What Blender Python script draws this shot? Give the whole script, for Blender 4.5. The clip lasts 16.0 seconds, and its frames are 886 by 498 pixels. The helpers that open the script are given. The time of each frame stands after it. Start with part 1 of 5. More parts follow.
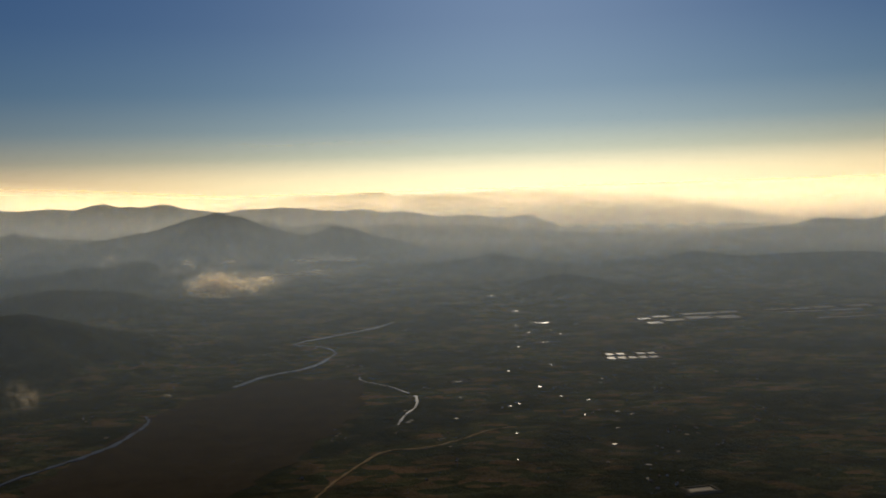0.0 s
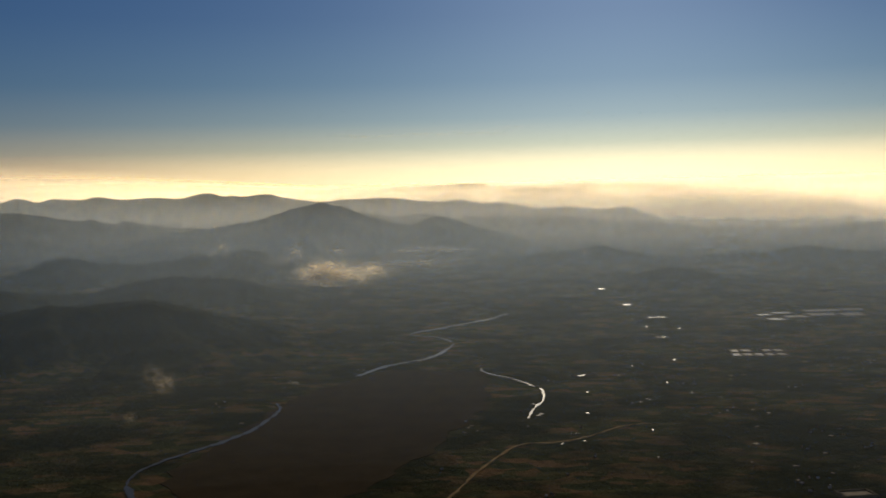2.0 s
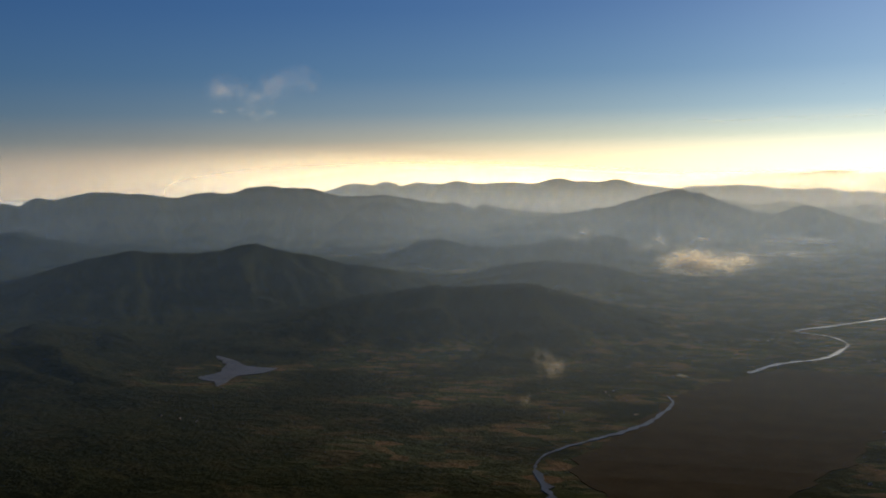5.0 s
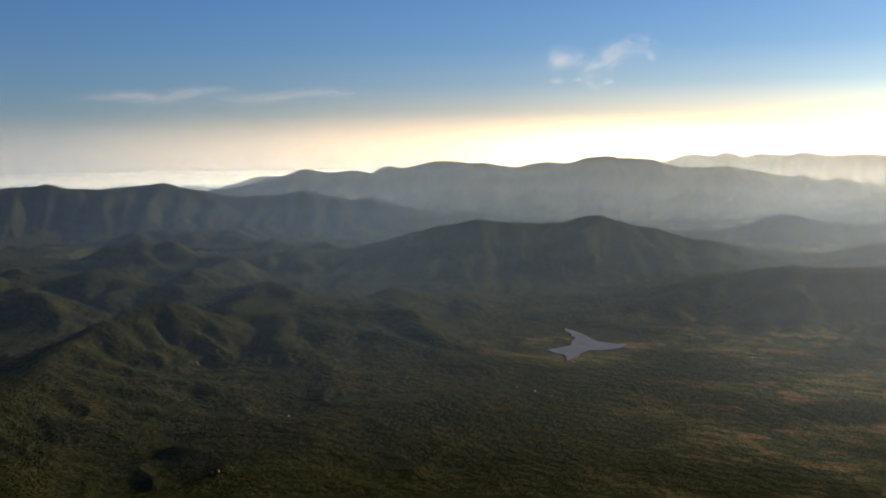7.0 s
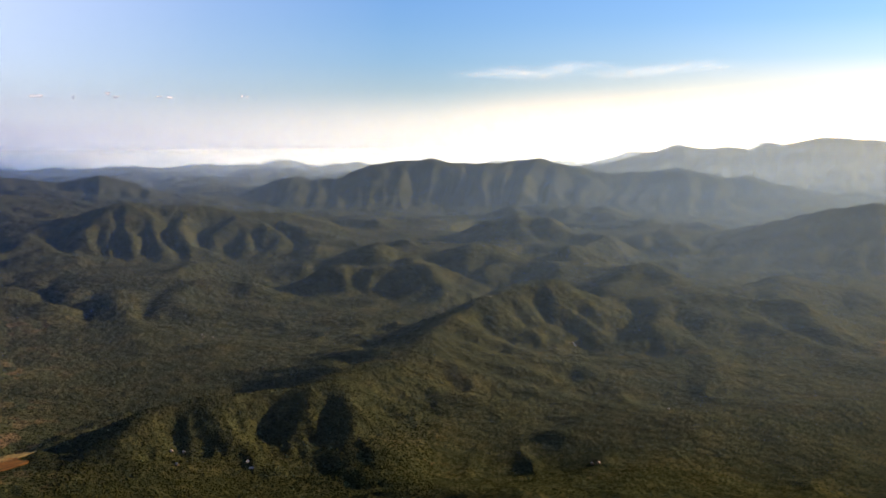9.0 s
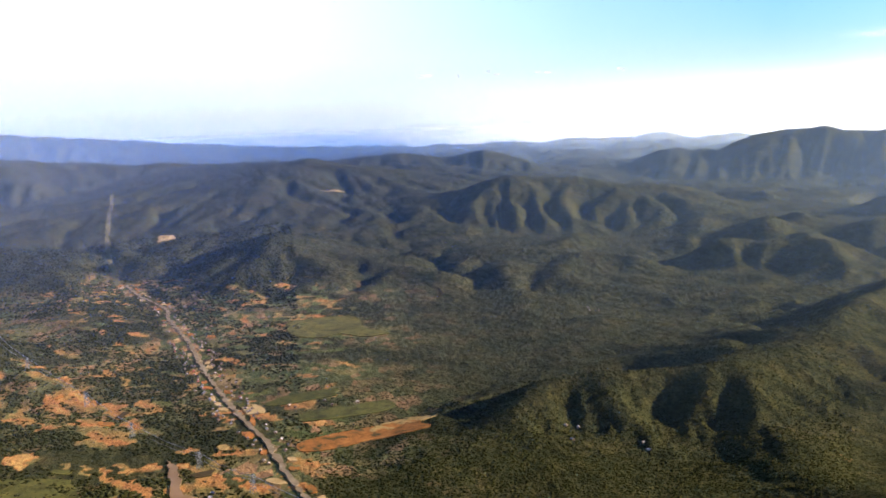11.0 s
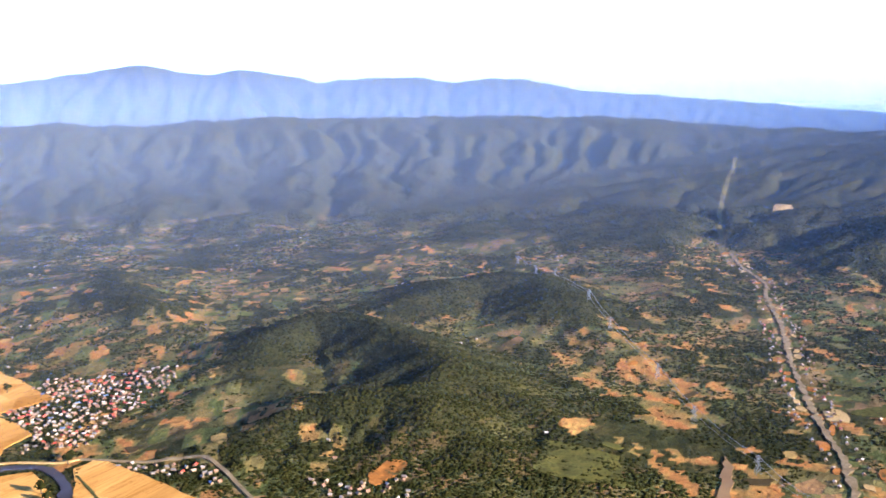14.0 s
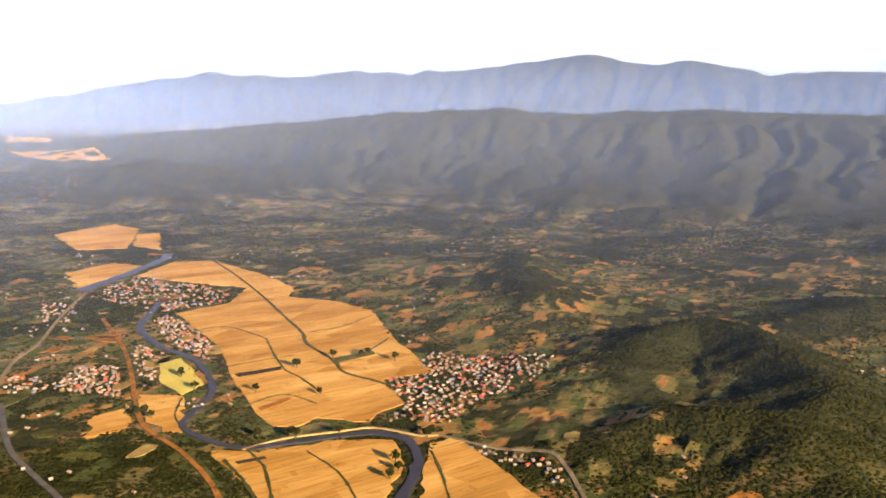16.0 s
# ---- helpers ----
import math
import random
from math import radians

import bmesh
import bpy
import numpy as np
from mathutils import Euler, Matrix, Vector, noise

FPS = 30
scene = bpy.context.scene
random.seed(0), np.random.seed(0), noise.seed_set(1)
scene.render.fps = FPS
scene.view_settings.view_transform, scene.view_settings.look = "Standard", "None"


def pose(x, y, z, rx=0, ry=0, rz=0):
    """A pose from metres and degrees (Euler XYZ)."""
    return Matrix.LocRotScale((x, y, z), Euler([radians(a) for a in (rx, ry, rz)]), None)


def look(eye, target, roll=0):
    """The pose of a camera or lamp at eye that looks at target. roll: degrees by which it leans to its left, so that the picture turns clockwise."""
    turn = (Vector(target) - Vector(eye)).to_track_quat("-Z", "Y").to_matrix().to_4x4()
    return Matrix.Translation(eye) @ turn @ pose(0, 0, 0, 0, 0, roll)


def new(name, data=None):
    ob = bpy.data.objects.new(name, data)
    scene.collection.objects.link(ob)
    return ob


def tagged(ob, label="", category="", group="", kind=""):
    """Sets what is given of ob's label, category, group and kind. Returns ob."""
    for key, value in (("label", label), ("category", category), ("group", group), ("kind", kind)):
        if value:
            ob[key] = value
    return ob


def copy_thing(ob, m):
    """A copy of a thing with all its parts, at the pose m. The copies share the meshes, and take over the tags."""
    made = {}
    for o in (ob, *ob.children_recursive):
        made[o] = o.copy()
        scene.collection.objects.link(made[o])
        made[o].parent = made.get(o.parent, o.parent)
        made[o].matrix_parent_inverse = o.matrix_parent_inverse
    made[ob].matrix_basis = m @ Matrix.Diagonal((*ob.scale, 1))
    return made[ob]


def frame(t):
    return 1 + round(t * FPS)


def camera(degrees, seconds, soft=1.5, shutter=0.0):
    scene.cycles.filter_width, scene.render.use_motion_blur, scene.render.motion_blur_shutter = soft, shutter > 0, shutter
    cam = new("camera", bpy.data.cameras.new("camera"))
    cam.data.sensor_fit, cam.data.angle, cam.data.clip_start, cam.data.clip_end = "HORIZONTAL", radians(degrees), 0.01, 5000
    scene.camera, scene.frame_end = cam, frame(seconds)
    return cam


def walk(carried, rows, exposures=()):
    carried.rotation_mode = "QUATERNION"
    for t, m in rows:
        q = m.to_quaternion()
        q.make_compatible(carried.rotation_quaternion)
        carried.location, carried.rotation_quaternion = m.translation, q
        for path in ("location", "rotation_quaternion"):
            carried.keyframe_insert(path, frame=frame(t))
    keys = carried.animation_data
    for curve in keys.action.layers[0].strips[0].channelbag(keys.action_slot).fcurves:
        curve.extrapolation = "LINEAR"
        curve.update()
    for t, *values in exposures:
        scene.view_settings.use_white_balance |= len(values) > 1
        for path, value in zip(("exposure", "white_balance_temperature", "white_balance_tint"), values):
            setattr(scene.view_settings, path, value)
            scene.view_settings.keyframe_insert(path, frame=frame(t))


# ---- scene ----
# The place is a model of a wide river valley at about one fifth of its true size,
# so that the far ranges stay inside the camera's reach.
cam = camera(45.9, 16.0, soft=1.8)

# ---- the flight ----
PATH = [
    (0, (0.01, -0.01, 149.96), (-0.092, 99.862, 144.833), -1.89),
    (0.5, (-6.90, 0.82, 150.29), (-7.159, 100.684, 145.134), -1.90),
    (1, (-13.92, 1.57, 150.62), (-15.470, 101.408, 145.153), -1.87),
    (1.5, (-20.99, 2.15, 150.95), (-25.744, 101.878, 145.276), -1.72),
    (2, (-28.22, 2.55, 151.28), (-36.892, 102.008, 145.530), -1.50),
    (2.5, (-35.53, 2.87, 151.69), (-48.076, 101.912, 145.922), -1.28),
    (3, (-42.98, 3.25, 152.14), (-59.055, 101.786, 146.499), -1.28),
    (5.5, (-76.40, 10.16, 153.24), (-123.058, 98.326, 146.149), -1.00),
    (6, (-83.65, 11.86, 153.82), (-136.909, 96.134, 146.024), -1.06),
    (6.5, (-90.67, 13.65, 154.55), (-150.132, 93.622, 146.222), -0.76),
    (7, (-97.55, 15.30, 155.45), (-163.394, 90.034, 146.512), -0.57),
    (7.5, (-104.13, 16.80, 156.47), (-175.830, 85.845, 146.931), -0.47),
    (8, (-110.41, 18.12, 157.44), (-187.820, 80.605, 147.295), -0.44),
    (8.5, (-116.42, 19.36, 158.28), (-198.853, 74.966, 147.624), -0.35),
    (9, (-122.42, 20.31, 158.98), (-209.567, 68.077, 147.905), -0.38),
    (11.5, (-156.08, 14.76, 154.99), (-255.066, 20.034, 141.796), -2.19),
    (12, (-165.40, 17.70, 154.39), (-264.374, 13.333, 140.754), -1.91),
    (12.5, (-174.77, 20.82, 153.87), (-272.850, 7.407, 139.715), -1.68),
    (13, (-184.01, 23.91, 153.56), (-280.188, 0.521, 139.295), -1.33),
    (13.5, (-192.94, 26.87, 153.42), (-286.308, -5.888, 138.951), -1.07),
    (14, (-201.55, 29.72, 153.44), (-290.835, -12.807, 138.631), -0.72),
    (14.5, (-209.86, 32.62, 153.52), (-294.270, -18.803, 138.334), -0.46),
    (15, (-217.97, 35.55, 153.65), (-296.259, -24.652, 137.922), -0.04),
    (15.5, (-225.90, 38.33, 153.89), (-297.854, -29.301, 138.132), 0.28),
    (16, (-233.71, 41.09, 154.11), (-297.994, -33.869, 138.373), 0.81),
]
EXPOSURES = [
    (0.0, -1.5, 6400, 9), (3.0, -1.3, 6300, 9), (5.5, -0.72, 6000, 9), (6.5, -0.1, 6300, 10), (9.0, 1.3, 7000, 15), (11.5, 2.1, 5800, 17), (13.0, 2.45, 5350, 16), (14.5, 2.2, 6000, 15), (16.0, 1.8, 7700, 14),
]
walk(cam, [(t, look(eye, target, roll)) for t, eye, target, roll in PATH], EXPOSURES)

# ---- light ----
def ramp(n, l, source, stops):
    r = n.new("ShaderNodeValToRGB")
    while len(r.color_ramp.elements) < len(stops):
        r.color_ramp.elements.new(0.5)
    for e, (at, c) in zip(r.color_ramp.elements, stops):
        e.position, e.color = at, (*c, 1)
    l.new(source, r.inputs["Fac"])
    return r.outputs["Color"]


def blend_early(n, l, a, b):
    """One colour times another."""
    m = n.new("ShaderNodeVectorMath")
    m.operation = "MULTIPLY"
    l.new(a, m.inputs[0])
    l.new(b, m.inputs[1])
    return m.outputs[0]


SUN_YAW, SUN_HEIGHT = radians(-5.0), radians(16.0)
SUN_WAY = Vector((-math.sin(SUN_YAW) * math.cos(SUN_HEIGHT), math.cos(SUN_YAW) * math.cos(SUN_HEIGHT), math.sin(SUN_HEIGHT)))
scene.cycles.transparent_max_bounces = 64

world = bpy.data.worlds.new("world")
scene.world = world
world.use_nodes = True
wn, wl = world.node_tree.nodes, world.node_tree.links
sky = wn.new("ShaderNodeTexSky")
sky.sky_type, sky.sun_disc = "NISHITA", False
sky.sun_elevation, sky.sun_rotation = SUN_HEIGHT, -SUN_YAW
sky.altitude, sky.air_density, sky.dust_density, sky.ozone_density = 600, 1.2, 0.7, 5.0
# smoke-laden air along the horizon, brightest towards the sun
geo = wn.new("ShaderNodeTexCoord")
split = wn.new("ShaderNodeSeparateXYZ")
wl.new(geo.outputs["Generated"], split.inputs[0])
low = ramp(wn, wl, split.outputs["Z"], [(0.0, (1.0,) * 3), (0.02, (0.72,) * 3), (0.04, (0.27, 0.31, 0.32)), (0.065, (0.09, 0.135, 0.21)), (0.1, (0.02, 0.044, 0.085)), (0.16, (0.0,) * 3)])
toward = wn.new("ShaderNodeVectorMath")
toward.operation = "DOT_PRODUCT"
wl.new(geo.outputs["Generated"], toward.inputs[0])
toward.inputs[1].default_value = (-math.sin(SUN_YAW), math.cos(SUN_YAW), 0)
half = wn.new("ShaderNodeMath")
half.operation = "MULTIPLY_ADD"
half.inputs[1].default_value, half.inputs[2].default_value = 0.5, 0.5
wl.new(toward.outputs["Value"], half.inputs[0])
glow = ramp(wn, wl, half.outputs[0], [(0.0, (0.006, 0.006, 0.006)), (0.4, (0.012, 0.011, 0.012)), (0.53, (0.026, 0.023, 0.027)), (0.70, (0.04, 0.03, 0.024)), (0.78, (0.11, 0.062, 0.025)), (0.86, (0.26, 0.145, 0.055)), (0.93, (0.50, 0.30, 0.115)), (0.97, (0.66, 0.46, 0.2)), (1.0, (0.78, 0.62, 0.32))])
# the paler veil of haze over the sky away from the sun
veil_low = ramp(wn, wl, split.outputs["Z"], [(0.0, (0.45, 0.45, 0.54)), (0.03, (0.66, 0.63, 0.67)), (0.05, (0.86,) * 3), (0.14, (1.0,) * 3), (0.3, (0.4,) * 3), (0.6, (0.0,) * 3)])
veil_side = ramp(wn, wl, half.outputs[0], [(0.3, (0.05, 0.046, 0.048)), (0.45, (0.056, 0.051, 0.053)), (0.6, (0.014, 0.013, 0.014)), (0.68, (0.0, 0.0, 0.0))])
veil = blend_early(wn, wl, veil_low, veil_side)
air = wn.new("ShaderNodeMix")
air.data_type, air.blend_type = "RGBA", "MULTIPLY"
air.inputs["Factor"].default_value = 1.0
wl.new(low, air.inputs["A"])
wl.new(glow, air.inputs["B"])
both = wn.new("ShaderNodeMix")
both.data_type, both.blend_type = "RGBA", "ADD"
both.inputs["Factor"].default_value = 1.0
gain = wn.new("ShaderNodeVectorMath")
gain.operation = "SCALE"
gain.inputs["Scale"].default_value = 70.0
thicker = wn.new("ShaderNodeVectorMath")
thicker.operation = "ADD"
wl.new(air.outputs["Result"], thicker.inputs[0])
wl.new(veil, thicker.inputs[1])
wl.new(thicker.outputs[0], gain.inputs[0])
deep = wn.new("ShaderNodeVectorMath")
deep.operation = "MULTIPLY"
deep.inputs[1].default_value = (0.66, 0.87, 1.27)
wl.new(sky.outputs["Color"], deep.inputs[0])
wl.new(deep.outputs[0], both.inputs["A"])
wl.new(gain.outputs[0], both.inputs["B"])
wl.new(both.outputs["Result"], wn["Background"].inputs["Color"])
wn["Background"].inputs["Strength"].default_value = 0.06

sun = new("sun", bpy.data.lights.new("sun", "SUN"))
sun.data.energy, sun.data.angle, sun.data.color = 4.2, radians(0.6), (1.0, 0.84, 0.62)
sun.matrix_world = look(SUN_WAY * 3000, (0, 0, 0))

# ---- noise on arrays ----
def lattice(ix, iy, seed):
    h = (ix.astype(np.int64) * 374761393 + iy.astype(np.int64) * 668265263 + seed * 1442695041) & 0xFFFFFFFF
    h = ((h ^ (h >> 13)) * 1274126177) & 0xFFFFFFFF
    return ((h ^ (h >> 16)) & 0xFFFF) / 65535.0


def vnoise(x, y, seed=0):
    """Smooth noise, 0 to 1."""
    ix, iy = np.floor(x), np.floor(y)
    fx, fy = x - ix, y - iy
    fx, fy = fx * fx * fx * (fx * (fx * 6 - 15) + 10), fy * fy * fy * (fy * (fy * 6 - 15) + 10)
    a, b = lattice(ix, iy, seed), lattice(ix + 1, iy, seed)
    c, d = lattice(ix, iy + 1, seed), lattice(ix + 1, iy + 1, seed)
    return (a + (b - a) * fx) * (1 - fy) + (c + (d - c) * fx) * fy


def fbm(x, y, octaves=4, seed=0):
    total, gain, norm = 0.0, 1.0, 0.0
    for k in range(octaves):
        c, s = math.cos(0.7 * k), math.sin(0.7 * k)
        total = total + gain * vnoise((c * x - s * y) * 2**k, (s * x + c * y) * 2**k, seed + 17 * k)
        norm, gain = norm + gain, gain * 0.5
    return total / norm


def ridged(x, y, octaves=4, seed=0):
    total, gain, norm = 0.0, 1.0, 0.0
    for k in range(octaves):
        c, s = math.cos(0.9 * k + 0.3), math.sin(0.9 * k + 0.3)
        n = vnoise((c * x - s * y) * 2**k, (s * x + c * y) * 2**k, seed + 31 * k)
        total = total + gain * (1 - np.abs(2 * n - 1)) ** 1.5
        norm, gain = norm + gain, gain * 0.5
    return total / norm


def smooth(a, b, x):
    u = np.clip((x - a) / (b - a), 0, 1)
    return u * u * (3 - 2 * u)


# ---- the relief: crests as lines of (x, y, height), each with the reach of its slopes ----
BASE = (-120.0, 20.0)


def polar(yaw, far, z):
    """A summit seen from over the valley's middle."""
    return (BASE[0] - math.sin(radians(yaw)) * far, BASE[1] + math.cos(radians(yaw)) * far, z)


def ridge(far, *summits):
    """A crest that keeps its distance: (yaw, height) of each summit and saddle."""
    return [polar(yaw, far, z + (6 if far > 2400 else 2)) for yaw, z in summits]


RELIEF = {
    # name: (crest, reach, label)
    "smoky_mountain": (ridge(2700, (-2, 1), (-1.1, 21), (0.7, 46), (2.6, 70), (3.5, 79), (4.9, 60), (7.2, 83), (8.1, 105), (9.1, 113), (9.7, 121), (10.8, 114), (12.3, 92), (13.8, 75), (15.8, 59)), 520, "dark hazy wooded mountain with a twin summit above the valley"),
    "north_range": (ridge(4000, (-8.4, 14), (-7.3, 42), (-6.7, 65), (-5.3, 55), (-3.3, 68), (-1.7, 67), (0.6, 90), (2.7, 102), (4.6, 100), (5.7, 115), (7, 123), (8.6, 124), (10.4, 116), (12.1, 131), (13, 150), (13.5, 153), (14.6, 145), (15.5, 145), (16.2, 155), (17.9, 137), (18.5, 145), (20.9, 143), (21.7, 153), (22.9, 146), (23.9, 156), (25, 143), (25.9, 157), (26.7, 148), (27.8, 154), (29.7, 113)), 430, "long hazy blue-grey mountain range"),
    "middle_range": (ridge(3350, (-10.5, 10), (-8.7, 22), (-7.2, 37), (-6.2, 28), (-4.7, 45), (-3.8, 45), (-1.6, 56), (-0.4, 51), (0.6, 60), (2.4, 60), (4.6, 74), (6.1, 64), (7.4, 80), (8.3, 78)), 300, "low hazy range before the mountains"),
    "pale_range": (ridge(4550, (-18.2, 27), (-17.1, 63), (-14.5, 83), (-13.6, 102), (-12.4, 88), (-11.2, 98), (-9.4, 115), (-8.5, 134), (-7.6, 124), (-6.1, 99), (-5.1, 118), (-3, 141), (-0.5, 145), (0.4, 135), (1.4, 98), (2.3, 120), (3.5, 129), (5.4, 116)), 300, "pale distant mountain range fading into haze"),
    "east_range": (ridge(4250, (-18.6, 30), (-17.5, 57), (-16.2, 64), (-15.5, 59), (-13.4, 47), (-12.5, 67), (-11, 77), (-9.8, 78), (-9.1, 93), (-8.3, 70), (-7.1, 31)), 280, "pale pointed mountains fading into haze"),
    "last_range": (ridge(4780, (-17, 58), (-14.7, 96), (-13.5, 117), (-12.1, 128), (-10, 139), (-6.9, 155), (-5.1, 153), (-3.8, 164), (-2.3, 155), (1.1, 159), (2.4, 176), (4.2, 160), (5.9, 162), (8.8, 147), (10.3, 126)), 260, "faintest mountain range along the horizon"),
    "east_ridge": (ridge(3200, (-25.1, 46), (-24.3, 45), (-23.5, 38), (-22.7, 47), (-21.9, 47), (-21.1, 36), (-19.7, 22)), 360, "hazy low mountain ridge"),
    "far_east_ridge": (ridge(4400, (-24.5, 20), (-24, 27), (-23.2, 42), (-22.2, 44), (-20.8, 18)), 300, "pale low ridge in haze"),
    "mid_ridge": (ridge(1950, (11.3, 29), (12.6, 49), (13.5, 51), (15.1, 39), (15.8, 46), (17.5, 35), (19.1, 29), (20.6, 35), (22.1, 45), (23.6, 42), (25, 23), (26.5, 10)), 280, "dark hazy wooded ridge"),
    "near_ridge": (ridge(1450, (8.5, 6), (9.7, 17), (11, 26), (12.2, 38), (13.5, 38), (15, 41), (16.3, 45), (17.2, 42)), 200, "dark wooded foothill ridge"),
    "long_range": (ridge(3000, (19.1, 64), (20.3, 82), (21.1, 76), (22.1, 93), (22.9, 84), (24.1, 105), (25.9, 118), (28.3, 116), (29.5, 133), (31.1, 142), (32, 149), (33.2, 143), (34.1, 131), (37.3, 123), (39.4, 130), (41.3, 137), (43.1, 121), (44.1, 127), (45, 106), (46.2, 112), (47.7, 107), (48.4, 114), (49.8, 96)), 520, "broad dark wooded mountain range with many spurs"),
    "far_long": (ridge(3900, (42.9, 97), (44.3, 89), (45.5, 85), (46.3, 95), (47.8, 92), (48.7, 108), (50.1, 82), (51, 82)), 300, "pale mountains behind the wooded range"),
    "front_range": (ridge(2200, (45.7, 67), (48.6, 81), (51.6, 75), (53.4, 81), (55.1, 93), (56, 105), (57.7, 97), (59.2, 91), (60.8, 93), (62, 100), (62.6, 94), (63.9, 90), (64.9, 91), (66.3, 78), (67.1, 63), (67.7, 68), (68.2, 63), (69.1, 67), (70, 66), (70.9, 51), (72.4, 34)), 420, "dark wooded range with a broad summit"),
    "lone_peak": (ridge(2080, (75.9, 42), (77.9, 63), (79.4, 76), (80.4, 70), (81.5, 62), (83.7, 76), (85.7, 74), (88, 68)), 260, "forested hill with a pointed top"),
    "plateau_hill": (ridge(1400, (71.5, 53), (73.6, 62), (75.9, 65), (77.7, 68), (79.1, 63), (80.8, 52), (82.8, 39), (86, 21), (89.2, 8)), 230, "broad forested hill with spurs"),
    "mid_hill": (ridge(1150, (63.3, 16), (64.2, 35), (65.2, 35), (66.4, 27), (68.3, 18)), 150, "rounded forested hill"),
    "lake_hills": (ridge(1420, (27.2, 45), (28.1, 58), (30.3, 65), (31.2, 70), (32.2, 76), (33.4, 72), (34.4, 64), (35.8, 60), (37.8, 63), (38.8, 66), (40.4, 60)), 260, "dark peaked forest hill behind the reservoir"),
    "low_ridge": (ridge(1080, (16.8, 47), (18.2, 45), (21.1, 40), (21.9, 43), (22.6, 40), (24.8, 33)), 190, "dark wooded ridge"),
    "far_west": (ridge(4500, (38.4, 102), (40.5, 110), (41.8, 119), (43.5, 94), (44.3, 111), (45.7, 69)), 300, "pale far mountains in haze"),
    "side_hill": ([polar(-14.5, 2050, 18), polar(-16.5, 2050, 32), polar(-19.5, 2000, 24), polar(-24, 1950, 34)], 250, "low dark wooded hill in the valley"),
    "valley_hill": ([polar(-3.6, 2060, 22), polar(-6.0, 2050, 36), polar(-9.0, 2000, 16)], 190, "low dark wooded hill in the valley"),
    "round_hill": ([polar(-7.5, 1640, 12), polar(-10.4, 1600, 32), polar(-13, 1560, 16)], 180, "rounded dark hill beside the fish ponds"),
    "small_hill": ([polar(-3.8, 1300, 8), polar(-5.6, 1290, 17)], 120, "small dark wooded hill"),
    "near_peak": (ridge(1130, (86.5, 6), (87.8, 22), (89.2, 30), (90.7, 36), (92.4, 31), (93.9, 22), (95.4, 10)), 150, "dark forested hill above the highway"),
    "spur_ridge": ([(-700, 312, 21), polar(62.1, 725, 27), polar(60.5, 768, 31), polar(59, 800, 38), polar(57.1, 830, 39), polar(55, 850, 43), polar(53.7, 860, 33), polar(52.2, 880, 14)], 88, "steep forested ridge with side spurs"),
    "spur_end": ([(-612, 96, 4), (-635, 116, 13), (-662, 138, 20), (-656, 187, 22), (-652, 240, 21), (-672, 285, 21), (-700, 312, 21)], 58, "dark steep end of a forested ridge"),
    "green_knolls": (ridge(980, (44.7, 5), (43.1, 15), (41.7, 12), (40, 4)), 95, "wooded knolls above the reservoir"),
    "low_knolls": (ridge(830, (51, 11), (49.5, 19), (46.8, 17), (45, 10)), 90, "wooded knoll with small clearings"),
    "west_range": ([polar(84.5, 1950, 58), polar(88.8, 1760, 86), polar(91, 1900, 76)] + ridge(2250, (93.9, 68), (96.3, 76), (97.5, 73), (99.9, 79), (101.7, 84), (104.1, 94), (105.6, 100), (107.9, 97), (111.6, 99), (115.8, 100), (119.7, 102), (122.9, 108), (126.1, 102), (129.1, 94), (131.8, 92), (133.6, 102), (136.6, 97), (139.5, 90), (142.4, 76), (145.3, 65), (151, 48), (158, 20)), 980, "long forested mountain wall with ribbed slopes"),
    "blue_range": (ridge(4400, (89.5, 36), (92.5, 53), (94.9, 70), (98.8, 97), (101.8, 116), (104.2, 132), (106.9, 148), (109.5, 183), (110.6, 200), (112.9, 199), (114.3, 191), (115.7, 209), (118.5, 208), (121, 198), (122.5, 226), (125.4, 252), (127.2, 227), (128.7, 243), (130.5, 268), (133.5, 234), (136.5, 210), (138.9, 198), (140.1, 187), (143, 192), (145.6, 167), (149, 165), (150.1, 181), (152, 159), (154.6, 130), (158, 80), (161, 40)), 900, "high blue mountain range in the distance"),
    "lone_hill": ([polar(154, 1560, 30), polar(150.5, 1560, 40), polar(146, 1600, 24)], 330, "low wooded hill at the edge of the plain"),
    "spur_knoll": ([(-584, -288, 5), (-610, -294, 12), (-628, -278, 12)], 36, "small wooded spur above the village"),
    "bare_knolls": (ridge(695, (48, 7), (46.5, 12), (44.7, 6)), 60, "low knoll with bare clearings"),
    "field_knoll": ([(-655, -305, 14), (-690, -310, 23), (-722, -303, 27), (-722, -272, 27), (-697, -228, 25), (-668, -190, 20), (-645, -155, 9)], 76, "rounded wooded knoll beside the village"),
    "front_knoll": ([(-572, -236, 10), (-596, -232, 18), (-608, -212, 20), (-615, -192, 19), (-602, -165, 15), (-586, -142, 6)], 50, "small rounded wooded knoll"),
    "back_knoll": ([(-835, -285, 11), (-890, -287, 17), (-928, -270, 19), (-920, -240, 18), (-880, -205, 16), (-815, -168, 8)], 88, "low wooded knoll beside the power line"),
    "brown_knoll": ([(-850, -575, 13), (-790, -520, 15), (-745, -455, 16), (-705, -415, 8)], 78, "low brown wooded knoll"),
}


